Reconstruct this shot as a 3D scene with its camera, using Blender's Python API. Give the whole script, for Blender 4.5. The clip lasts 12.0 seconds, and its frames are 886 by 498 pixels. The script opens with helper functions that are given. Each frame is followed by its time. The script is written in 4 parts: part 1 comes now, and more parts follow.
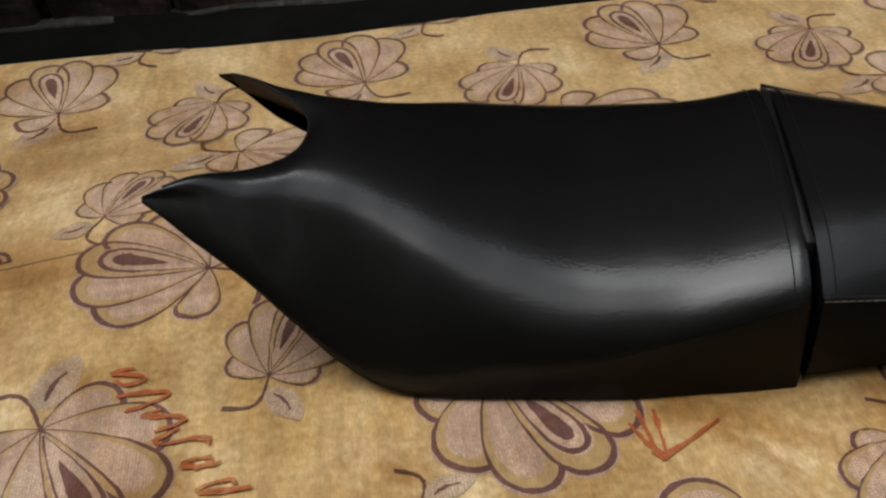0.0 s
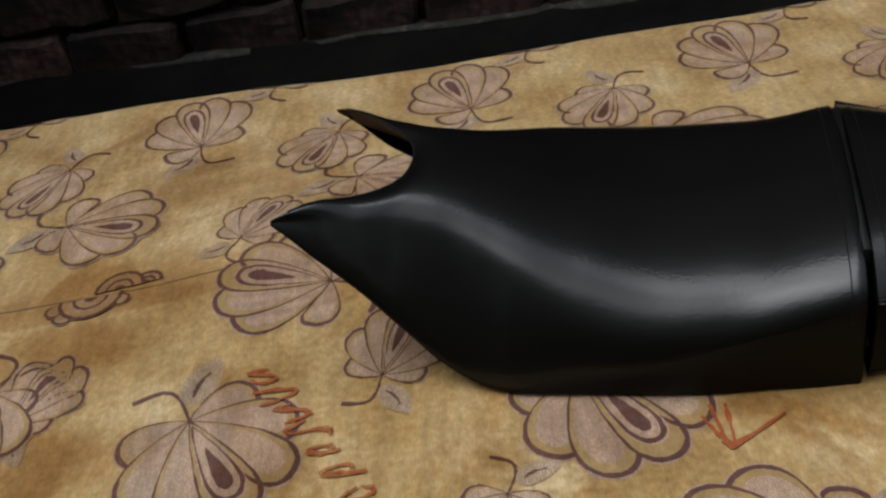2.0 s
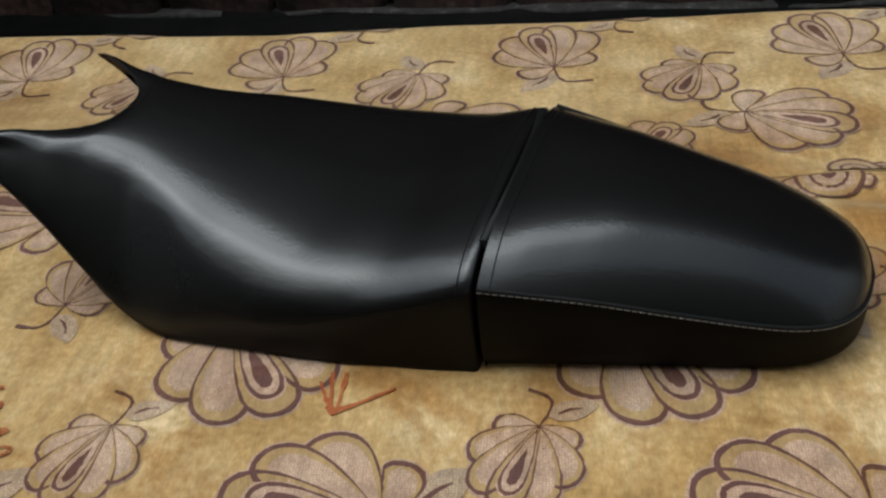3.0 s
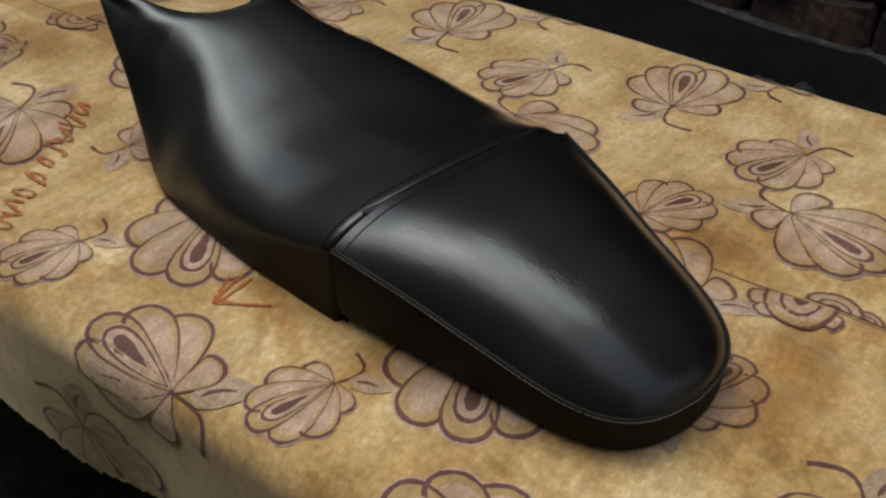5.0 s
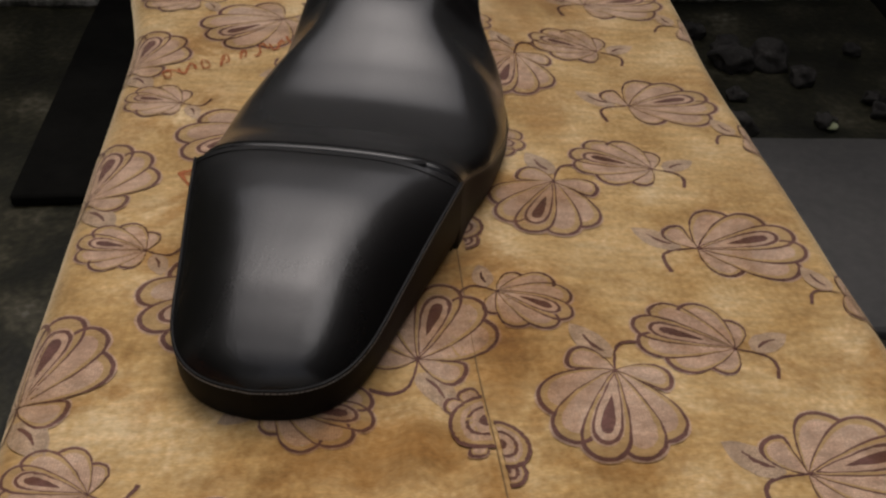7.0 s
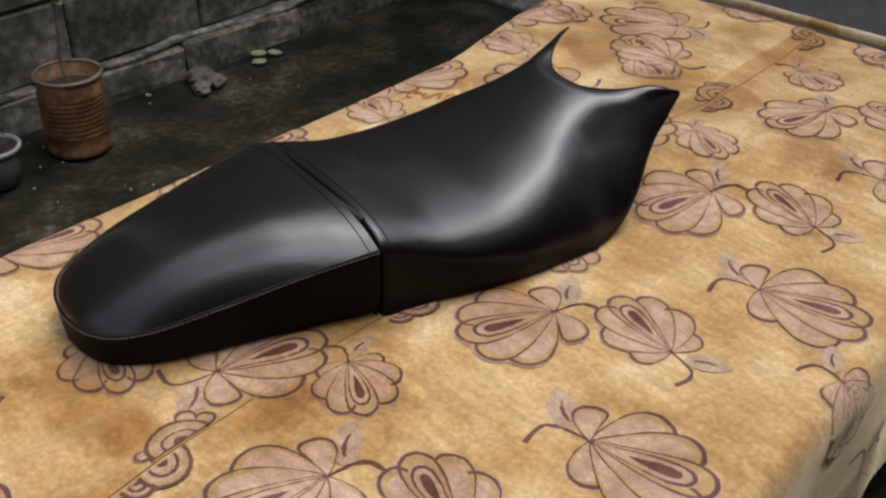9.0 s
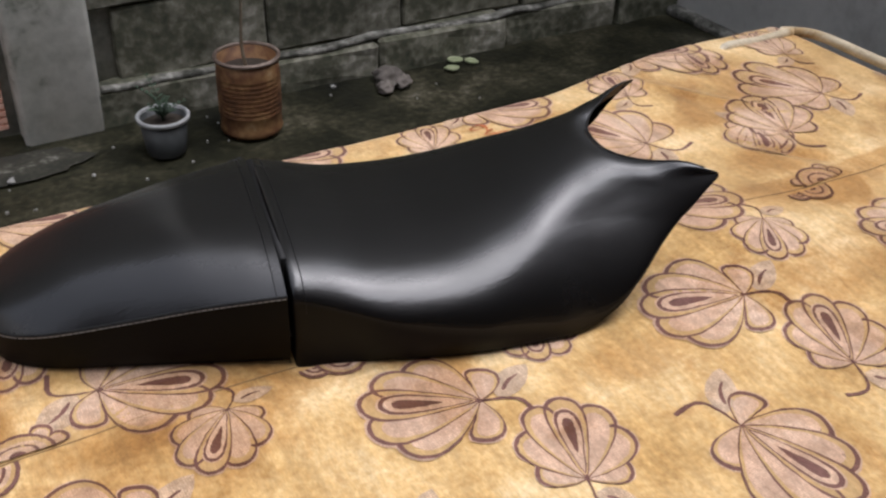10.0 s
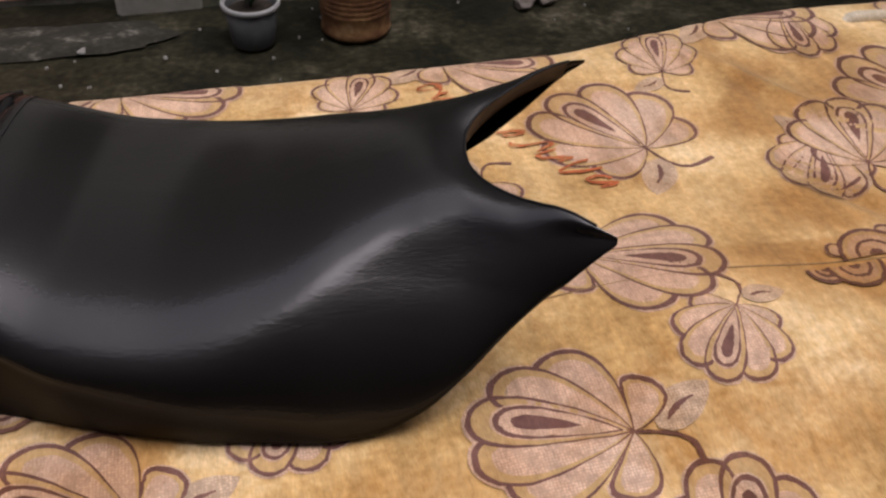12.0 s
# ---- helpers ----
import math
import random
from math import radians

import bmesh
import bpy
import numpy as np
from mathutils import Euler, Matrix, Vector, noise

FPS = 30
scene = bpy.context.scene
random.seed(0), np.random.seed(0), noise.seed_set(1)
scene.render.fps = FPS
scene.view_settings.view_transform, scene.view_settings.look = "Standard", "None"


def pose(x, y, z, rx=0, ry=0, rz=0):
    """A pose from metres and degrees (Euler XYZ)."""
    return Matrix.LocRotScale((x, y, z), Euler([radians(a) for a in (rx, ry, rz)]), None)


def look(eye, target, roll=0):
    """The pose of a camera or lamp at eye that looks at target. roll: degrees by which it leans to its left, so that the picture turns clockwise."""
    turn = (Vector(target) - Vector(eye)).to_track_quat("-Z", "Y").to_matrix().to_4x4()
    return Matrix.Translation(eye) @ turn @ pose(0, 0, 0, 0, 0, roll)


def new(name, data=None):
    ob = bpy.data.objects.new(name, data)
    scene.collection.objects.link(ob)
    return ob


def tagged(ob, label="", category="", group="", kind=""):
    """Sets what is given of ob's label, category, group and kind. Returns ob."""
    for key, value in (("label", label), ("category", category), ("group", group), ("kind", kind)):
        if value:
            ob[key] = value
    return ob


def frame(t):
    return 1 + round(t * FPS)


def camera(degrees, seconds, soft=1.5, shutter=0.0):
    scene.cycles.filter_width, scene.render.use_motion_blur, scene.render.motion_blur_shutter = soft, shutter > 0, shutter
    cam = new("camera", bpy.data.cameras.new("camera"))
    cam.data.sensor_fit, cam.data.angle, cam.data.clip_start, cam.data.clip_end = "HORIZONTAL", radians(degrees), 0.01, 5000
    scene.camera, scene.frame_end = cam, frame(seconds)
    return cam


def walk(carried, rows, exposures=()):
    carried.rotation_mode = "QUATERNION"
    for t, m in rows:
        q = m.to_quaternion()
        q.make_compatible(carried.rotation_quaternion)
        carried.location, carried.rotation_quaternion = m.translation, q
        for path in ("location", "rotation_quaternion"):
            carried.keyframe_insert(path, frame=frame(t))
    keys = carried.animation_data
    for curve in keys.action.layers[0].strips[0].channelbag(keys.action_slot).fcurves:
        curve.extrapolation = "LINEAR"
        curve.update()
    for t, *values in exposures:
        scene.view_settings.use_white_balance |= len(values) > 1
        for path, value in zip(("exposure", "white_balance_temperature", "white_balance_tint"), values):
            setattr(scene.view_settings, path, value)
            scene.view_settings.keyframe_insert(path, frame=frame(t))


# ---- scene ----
cam = camera(45.55, 12.0, 2.4)
PATH = [
    (0, (0.0159, -0.8754, 0.5890), (0.0955, 0.1402, -0.2186), -5.04),
    (0.5, (-0.0719, -0.9047, 0.6122), (0.0383, 0.1245, -0.1742), -3.27),
    (1, (-0.0718, -0.9000, 0.6259), (0.0051, 0.1243, -0.1709), -4.76),
    (1.5, (-0.0426, -0.8921, 0.6309), (-0.0254, 0.1231, -0.1809), -8.70),
    (2, (0.0478, -0.9575, 0.6491), (-0.0339, 0.0808, -0.1288), -11.55),
    (2.5, (0.2366, -0.9955, 0.6172), (0.0850, 0.0510, -0.1390), -9.17),
    (3, (0.3821, -0.9910, 0.6014), (0.2271, 0.0439, -0.1699), -6.10),
    (3.5, (0.5182, -0.9476, 0.6027), (0.2002, 0.0426, -0.1772), -3.50),
    (3.7, (0.5796, -0.9390, 0.6045), (0.1864, 0.0251, -0.1739), -4.52),
    (5.3, (0.8935, -0.8452, 0.6525), (0.2033, -0.0869, -0.1466), -1.28),
    (5.5, (0.9660, -0.7941, 0.6489), (0.2153, -0.0994, -0.1535), -2.78),
    (6, (1.1463, -0.6358, 0.6632), (0.3371, -0.0573, -0.1737), 1.75),
    (6.5, (1.2432, -0.4590, 0.6772), (0.2987, -0.0730, -0.1283), 2.19),
    (6.7, (1.3045, -0.3584, 0.6815), (0.3063, -0.0796, -0.1033), 1.98),
    (8.3, (1.2508, 0.3775, 0.7001), (0.3264, -0.1388, -0.0542), -1.99),
    (8.5, (1.1976, 0.4581, 0.7130), (0.3209, -0.1232, -0.0510), -3.31),
    (9, (1.0197, 0.5619, 0.7003), (0.1990, -0.1538, -0.0098), 1.08),
    (9.5, (0.8299, 0.6479, 0.7010), (0.1679, -0.2159, -0.0100), -0.22),
    (10, (0.6645, 0.6826, 0.6885), (0.1049, -0.2512, -0.0219), 1.51),
    (10.5, (0.5118, 0.6249, 0.6421), (0.0593, -0.3631, -0.0714), 4.14),
    (11, (0.3255, 0.6401, 0.6246), (-0.0064, -0.3795, -0.1105), 6.08),
    (11.5, (0.1748, 0.5684, 0.6024), (-0.0935, -0.4340, -0.1807), 2.70),
    (12, (0.1461, 0.4843, 0.5810), (-0.0998, -0.4929, -0.2405), 1.78),
]
EXPOSURES = [(0.0, -1.42, 6350, 8), (0.5, -1.70, 6350, 10), (1.0, -1.74, 6100, 6), (2.0, -1.72, 6100, 6), (2.5, -1.55, 6000, 4), (3.0, -1.37, 5950, 2), (3.7, -1.36, 6000, 3), (5.5, -1.49, 6250, 8), (6.0, -1.60, 6600, 14), (6.7, -1.8, 6750, 15), (8.5, -1.23, 6450, 15), (9.5, -0.77, 6150, 15), (10.5, -0.45, 6100, 14), (11.0, -0.42, 6080, 14), (12.0, -0.90, 6550, 22)]
SKY, SUN, WALL_H = 0.55, 1.6, 4.6
walk(cam, [(t, look(eye, target, roll)) for t, eye, target, roll in PATH], EXPOSURES)

# ---------------------------------------------------------------- light
world = bpy.data.worlds.new("overcast_sky")
scene.world = world
world.use_nodes = True
wn = world.node_tree
wn.nodes.clear()
sky = wn.nodes.new("ShaderNodeTexSky")
sky.sky_type = "NISHITA"
sky.sun_disc = False
sky.sun_elevation = radians(69)
sky.sun_rotation = radians(270)
sky.air_density, sky.dust_density = 1.0, 4.0
grey = wn.nodes.new("ShaderNodeHueSaturation")
grey.inputs["Saturation"].default_value = 0.25
wbg = wn.nodes.new("ShaderNodeBackground")
wbg.inputs["Strength"].default_value = SKY
wout = wn.nodes.new("ShaderNodeOutputWorld")
wn.links.new(sky.outputs[0], grey.inputs["Color"])
wn.links.new(grey.outputs[0], wbg.inputs[0])
wn.links.new(wbg.outputs[0], wout.inputs[0])

sun_data = bpy.data.lights.new("sun", "SUN")
sun_data.energy, sun_data.angle, sun_data.color = SUN, radians(30), (1.0, 0.985, 0.965)
sun = new("sun", sun_data)
sun.matrix_world = look((0, 0, 5), (0.1, -0.95, 2.5))


# ---------------------------------------------------------------- materials
def mat(name, ramp, scale=8.0, rough=0.8, bump=0.2, fine=60.0, metal=0.0, spec=0.5, stretch=(1, 1, 1), detail=6.0, fine_amount=0.35, jitter=0.0, bump_dist=0.004):
    """Procedural surface: a colour ramp over coarse and fine noise, rough bump."""
    m = bpy.data.materials.new(name)
    m.use_nodes = True
    n, l = m.node_tree.nodes, m.node_tree.links
    b = n["Principled BSDF"]
    tc = n.new("ShaderNodeTexCoord")
    mp = n.new("ShaderNodeMapping")
    mp.inputs["Scale"].default_value = stretch
    l.new(tc.outputs["Object"], mp.inputs[0])
    a = n.new("ShaderNodeTexNoise")
    a.inputs["Scale"].default_value, a.inputs["Detail"].default_value = scale, detail
    f = n.new("ShaderNodeTexNoise")
    f.inputs["Scale"].default_value, f.inputs["Detail"].default_value = fine, 4.0
    l.new(mp.outputs[0], a.inputs[0])
    l.new(mp.outputs[0], f.inputs[0])
    mx = n.new("ShaderNodeMix")
    mx.data_type = "FLOAT"
    mx.inputs[0].default_value = fine_amount
    l.new(a.outputs["Fac"], mx.inputs[2])
    l.new(f.outputs["Fac"], mx.inputs[3])
    r = n.new("ShaderNodeValToRGB")
    r.color_ramp.elements[0].position, r.color_ramp.elements[-1].position = ramp[0][0], ramp[-1][0]
    r.color_ramp.elements[0].color, r.color_ramp.elements[-1].color = (*ramp[0][1], 1), (*ramp[-1][1], 1)
    for p, c in ramp[1:-1]:
        r.color_ramp.elements.new(p).color = (*c, 1)
    l.new(mx.outputs[0], r.inputs[0])
    colour = r.outputs[0]
    if jitter:
        oi = n.new("ShaderNodeObjectInfo")
        hs = n.new("ShaderNodeHueSaturation")
        mr = n.new("ShaderNodeMapRange")
        mr.inputs[3].default_value, mr.inputs[4].default_value = 1 - jitter, 1 + jitter
        l.new(oi.outputs["Random"], mr.inputs[0])
        l.new(mr.outputs[0], hs.inputs["Value"])
        l.new(colour, hs.inputs["Color"])
        colour = hs.outputs[0]
    l.new(colour, b.inputs["Base Color"])
    b.inputs["Roughness"].default_value, b.inputs["Metallic"].default_value = rough, metal
    b.inputs["Specular IOR Level"].default_value = spec
    bp = n.new("ShaderNodeBump")
    bp.inputs["Strength"].default_value, bp.inputs["Distance"].default_value = bump, bump_dist
    l.new(mx.outputs[0], bp.inputs["Height"])
    l.new(bp.outputs[0], b.inputs["Normal"])
    return m


def vinyl_material(name, coat):
    m = mat(name, [(0.3, (0.0014, 0.0014, 0.0015)), (0.7, (0.003, 0.0029, 0.0028))], 14, 0.36, 0.0, 300)
    n, l = m.node_tree.nodes, m.node_tree.links
    b = n["Principled BSDF"]
    tc = n["Texture Coordinate"]
    mp = n.new("ShaderNodeMapping")
    mp.inputs["Scale"].default_value = (0.45, 1.0, 1.0)
    l.new(tc.outputs["Object"], mp.inputs[0])
    v = n.new("ShaderNodeTexVoronoi")
    v.inputs["Scale"].default_value = 420
    w = n.new("ShaderNodeTexNoise")
    w.inputs["Scale"].default_value, w.inputs["Detail"].default_value = 120, 5
    l.new(mp.outputs[0], v.inputs["Vector"])
    l.new(mp.outputs[0], w.inputs["Vector"])
    ad = n.new("ShaderNodeMath")
    ad.operation = "ADD"
    l.new(v.outputs["Distance"], ad.inputs[0])
    l.new(w.outputs["Fac"], ad.inputs[1])
    u = n.new("ShaderNodeTexNoise")
    u.inputs["Scale"].default_value, u.inputs["Detail"].default_value = 30, 3
    l.new(mp.outputs[0], u.inputs["Vector"])
    ma = n.new("ShaderNodeMath")
    ma.operation = "MULTIPLY_ADD"
    ma.inputs[1].default_value = 4.5
    l.new(u.outputs["Fac"], ma.inputs[0])
    l.new(ad.outputs[0], ma.inputs[2])
    b1 = n["Bump"]
    l.new(ma.outputs[0], b1.inputs["Height"])
    b1.inputs["Strength"].default_value, b1.inputs["Distance"].default_value = 0.10, 0.0006
    # handling marks make the gloss uneven
    k = n.new("ShaderNodeTexNoise")
    k.inputs["Scale"].default_value, k.inputs["Detail"].default_value = 9, 6
    mr = n.new("ShaderNodeMapRange")
    mr.inputs[3].default_value, mr.inputs[4].default_value = 0.40, 0.50
    l.new(tc.outputs["Object"], k.inputs["Vector"])
    l.new(k.outputs["Fac"], mr.inputs[0])
    # reflected light is held down on upright sides: rougher, less coat by normal
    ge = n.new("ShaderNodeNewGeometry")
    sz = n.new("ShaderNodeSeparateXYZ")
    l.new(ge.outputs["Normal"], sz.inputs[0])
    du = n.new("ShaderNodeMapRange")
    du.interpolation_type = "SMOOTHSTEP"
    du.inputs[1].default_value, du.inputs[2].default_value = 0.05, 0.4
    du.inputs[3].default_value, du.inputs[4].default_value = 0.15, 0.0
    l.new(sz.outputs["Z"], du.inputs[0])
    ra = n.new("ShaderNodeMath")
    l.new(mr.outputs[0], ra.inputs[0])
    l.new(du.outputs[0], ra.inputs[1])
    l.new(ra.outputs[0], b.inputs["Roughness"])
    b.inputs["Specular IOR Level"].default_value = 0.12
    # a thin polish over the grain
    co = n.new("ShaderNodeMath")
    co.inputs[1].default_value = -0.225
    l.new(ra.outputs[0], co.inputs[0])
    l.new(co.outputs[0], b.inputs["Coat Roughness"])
    # coat thins with the same normal mask, so upright sides render darker
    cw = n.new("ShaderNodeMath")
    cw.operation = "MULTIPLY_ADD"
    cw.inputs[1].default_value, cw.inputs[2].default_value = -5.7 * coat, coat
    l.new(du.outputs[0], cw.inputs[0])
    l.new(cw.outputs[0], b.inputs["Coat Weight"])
    b.inputs["Coat IOR"].default_value = 1.47
    l.new(b1.outputs[0], b.inputs["Coat Normal"])
    return m


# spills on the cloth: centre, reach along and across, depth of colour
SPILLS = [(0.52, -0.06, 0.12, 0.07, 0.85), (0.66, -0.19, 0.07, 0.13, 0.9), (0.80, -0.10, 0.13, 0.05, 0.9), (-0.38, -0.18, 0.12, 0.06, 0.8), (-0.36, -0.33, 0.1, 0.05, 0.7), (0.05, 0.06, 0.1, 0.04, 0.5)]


def fabric_material(name, ramp, weave=0.5, stain=0.9, dots=0.0, sheen=1.0):
    """Worn chenille: blotches, brushed streaks, a fine weave."""
    m = mat(name, ramp, 9, 0.8, 0.35, 150, spec=0.2, stretch=(1.0, 1.0, 1.0), detail=8, fine_amount=0.30)
    n, l = m.node_tree.nodes, m.node_tree.links
    b = n["Principled BSDF"]
    tc, b1 = n["Texture Coordinate"], n["Bump"]
    mp = n.new("ShaderNodeMapping")
    mp.inputs["Scale"].default_value = (650, 170, 300)
    l.new(tc.outputs["Object"], mp.inputs[0])
    s = n.new("ShaderNodeTexNoise")
    s.inputs["Scale"].default_value, s.inputs["Detail"].default_value = 1.0, 3
    l.new(mp.outputs[0], s.inputs["Vector"])
    l.new(s.outputs["Fac"], b1.inputs["Height"])
    b1.inputs["Strength"].default_value, b1.inputs["Distance"].default_value = weave, 0.0015
    mixc = n.new("ShaderNodeMix")
    mixc.data_type, mixc.blend_type = "RGBA", "MULTIPLY"
    mr = n.new("ShaderNodeMapRange")
    mr.inputs[1].default_value, mr.inputs[2].default_value = 0.3, 0.7
    mr.inputs[3].default_value, mr.inputs[4].default_value = 0.79, 1.09
    l.new(s.outputs["Fac"], mr.inputs[0])
    link = b.inputs["Base Color"].links[0]
    src = link.from_socket
    l.new(src, mixc.inputs[6])
    l.new(mr.outputs[0], mixc.inputs[7])
    mixc.inputs[0].default_value = 0.8
    l.new(mixc.outputs[2], b.inputs["Base Color"])
    # brown stains and brushed pile
    st = n.new("ShaderNodeTexNoise")
    st.inputs["Scale"].default_value, st.inputs["Detail"].default_value, st.inputs["Distortion"].default_value = 6.5, 7, 0.8
    st.inputs["Roughness"].default_value = 0.62
    l.new(tc.outputs["Object"], st.inputs["Vector"])
    sr = n.new("ShaderNodeMapRange")
    sr.inputs[1].default_value, sr.inputs[2].default_value = 0.50, 0.63
    sr.inputs[3].default_value, sr.inputs[4].default_value = 0.0, stain
    l.new(st.outputs["Fac"], sr.inputs[0])
    br = n.new("ShaderNodeMix")
    br.data_type, br.blend_type = "RGBA", "MULTIPLY"
    br.inputs[7].default_value = (0.62, 0.46, 0.26, 1)
    l.new(sr.outputs[0], br.inputs[0])
    l.new(mixc.outputs[2], br.inputs[6])
    # grime gathered along the seam at the head end
    sx = n.new("ShaderNodeSeparateXYZ")
    l.new(tc.outputs["Object"], sx.inputs[0])
    ga = n.new("ShaderNodeMapRange")
    ga.interpolation_type = "SMOOTHSTEP"
    ga.inputs[1].default_value, ga.inputs[2].default_value = -0.02, -0.12
    l.new(sx.outputs["Y"], ga.inputs[0])
    gb = n.new("ShaderNodeMapRange")
    gb.interpolation_type = "SMOOTHSTEP"
    gb.inputs[1].default_value, gb.inputs[2].default_value = -0.142, -0.132
    l.new(sx.outputs["Y"], gb.inputs[0])
    gc = n.new("ShaderNodeMapRange")
    gc.interpolation_type = "SMOOTHSTEP"
    gc.inputs[1].default_value, gc.inputs[2].default_value = -0.12, -0.3
    l.new(sx.outputs["X"], gc.inputs[0])
    g1 = n.new("ShaderNodeMath")
    g1.operation = "MULTIPLY"
    l.new(ga.outputs[0], g1.inputs[0])
    l.new(gb.outputs[0], g1.inputs[1])
    g2 = n.new("ShaderNodeMath")
    g2.operation = "MULTIPLY"
    l.new(g1.outputs[0], g2.inputs[0])
    l.new(gc.outputs[0], g2.inputs[1])
    g3 = n.new("ShaderNodeMath")
    g3.operation = "MULTIPLY_ADD"
    g3.use_clamp = True
    g3.inputs[1].default_value = 0.8
    l.new(g2.outputs[0], g3.inputs[0])
    l.new(sr.outputs[0], g3.inputs[2])
    # old brown spills
    soak = g3.outputs[0]
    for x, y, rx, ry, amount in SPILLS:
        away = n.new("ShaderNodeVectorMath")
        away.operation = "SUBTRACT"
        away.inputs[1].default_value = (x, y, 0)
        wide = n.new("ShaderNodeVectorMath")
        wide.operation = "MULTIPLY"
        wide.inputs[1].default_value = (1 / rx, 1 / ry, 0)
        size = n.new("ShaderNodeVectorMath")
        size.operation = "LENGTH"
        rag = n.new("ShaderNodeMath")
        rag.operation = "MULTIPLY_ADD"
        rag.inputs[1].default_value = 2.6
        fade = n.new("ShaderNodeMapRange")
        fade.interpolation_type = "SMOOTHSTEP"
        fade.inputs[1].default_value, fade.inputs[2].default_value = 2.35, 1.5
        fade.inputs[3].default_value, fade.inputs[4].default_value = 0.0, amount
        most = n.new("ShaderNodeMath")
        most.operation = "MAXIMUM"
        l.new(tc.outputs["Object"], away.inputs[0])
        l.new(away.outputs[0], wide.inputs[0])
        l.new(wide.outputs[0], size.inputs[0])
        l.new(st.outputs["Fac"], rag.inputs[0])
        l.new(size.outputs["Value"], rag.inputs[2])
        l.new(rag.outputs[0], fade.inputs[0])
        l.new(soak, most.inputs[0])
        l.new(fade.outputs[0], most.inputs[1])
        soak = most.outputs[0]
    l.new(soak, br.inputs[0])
    mp2 = n.new("ShaderNodeMapping")
    mp2.inputs["Scale"].default_value = (95, 20, 40)
    mp2.inputs["Rotation"].default_value = (0, 0, 0.25)
    l.new(tc.outputs["Object"], mp2.inputs[0])
    pl = n.new("ShaderNodeTexNoise")
    pl.inputs["Scale"].default_value, pl.inputs["Detail"].default_value = 1.0, 4
    l.new(mp2.outputs[0], pl.inputs["Vector"])
    pr = n.new("ShaderNodeMapRange")
    pr.inputs[1].default_value, pr.inputs[2].default_value = 0.3, 0.7
    pr.inputs[3].default_value, pr.inputs[4].default_value = 0.82, 1.13
    l.new(pl.outputs["Fac"], pr.inputs[0])
    pm = n.new("ShaderNodeMix")
    pm.data_type, pm.blend_type = "RGBA", "MULTIPLY"
    pm.inputs[0].default_value = 1.0
    l.new(br.outputs[2], pm.inputs[6])
    l.new(pr.outputs[0], pm.inputs[7])
    l.new(pm.outputs[2], b.inputs["Base Color"])
    if dots:
        # knots of the open weave
        vo = n.new("ShaderNodeTexVoronoi")
        vo.inputs["Scale"].default_value, vo.inputs["Randomness"].default_value = 430, 0.35
        l.new(tc.outputs["Object"], vo.inputs["Vector"])
        vr = n.new("ShaderNodeMapRange")
        vr.inputs[1].default_value, vr.inputs[2].default_value = 0.15, 0.6
        vr.inputs[3].default_value, vr.inputs[4].default_value = 1 + 0.5 * dots, 1 - dots
        l.new(vo.outputs["Distance"], vr.inputs[0])
        dm = n.new("ShaderNodeMix")
        dm.data_type, dm.blend_type = "RGBA", "MULTIPLY"
        dm.inputs[0].default_value = 1.0
        l.new(pm.outputs[2], dm.inputs[6])
        l.new(vr.outputs[0], dm.inputs[7])
        l.new(dm.outputs[2], b.inputs["Base Color"])
    b.inputs["Sheen Weight"].default_value = sheen
    b.inputs["Sheen Roughness"].default_value = 0.45
    b.inputs["Sheen Tint"].default_value = (1.0, 0.83, 0.54, 1)
    return m


VINYL = vinyl_material("black_vinyl", 1.0)
# the same vinyl with a quarter of the coat, to reflect less
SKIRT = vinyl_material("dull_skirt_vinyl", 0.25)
THREAD = mat("stitch_thread", [(0.3, (0.22, 0.215, 0.20)), (0.7, (0.38, 0.37, 0.35))], 300, 0.7)
PIPING = mat("piping_vinyl", [(0.3, (0.005, 0.005, 0.005)), (0.7, (0.010, 0.010, 0.010))], 60, 0.5, 0.1, spec=0.18)
LINING = mat("fork_lining", [(0.3, (0.022, 0.016, 0.012)), (0.7, (0.085, 0.062, 0.047))], 50, 0.8)
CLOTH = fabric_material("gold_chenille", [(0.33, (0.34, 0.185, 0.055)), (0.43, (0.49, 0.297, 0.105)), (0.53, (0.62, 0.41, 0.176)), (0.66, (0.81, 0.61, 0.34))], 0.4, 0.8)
PETAL = fabric_material("dusty_pink_weave", [(0.3, (0.51, 0.31, 0.205)), (0.5, (0.64, 0.425, 0.29)), (0.7, (0.72, 0.525, 0.385))], 0.6, 0.55, 0.28, 0.6)
LEAFWEAVE = fabric_material("pale_leaf_weave", [(0.3, (0.50, 0.325, 0.195)), (0.5, (0.60, 0.42, 0.275)), (0.7, (0.68, 0.51, 0.36))], 0.7, 0.5, 0.34, 0.5)
PETAL_GOLD = fabric_material("petal_gold_weave", [(0.3, (0.36, 0.215, 0.085)), (0.55, (0.50, 0.325, 0.14)), (0.75, (0.59, 0.42, 0.22))], 0.7, 0.6)
OUTLINE = fabric_material("plum_outline_weave", [(0.3, (0.105, 0.045, 0.037)), (0.55, (0.175, 0.083, 0.067)), (0.75, (0.29, 0.155, 0.118))], 0.7, sheen=0.3)
CHALK = fabric_material("red_chalk", [(0.36, (0.38, 0.075, 0.022)), (0.52, (0.45, 0.13, 0.042)), (0.64, (0.54, 0.31, 0.13))], 0.7, sheen=0.5)
CORD = fabric_material("cord_cotton", [(0.3, (0.38, 0.31, 0.2)), (0.7, (0.62, 0.55, 0.42))], 0.5)
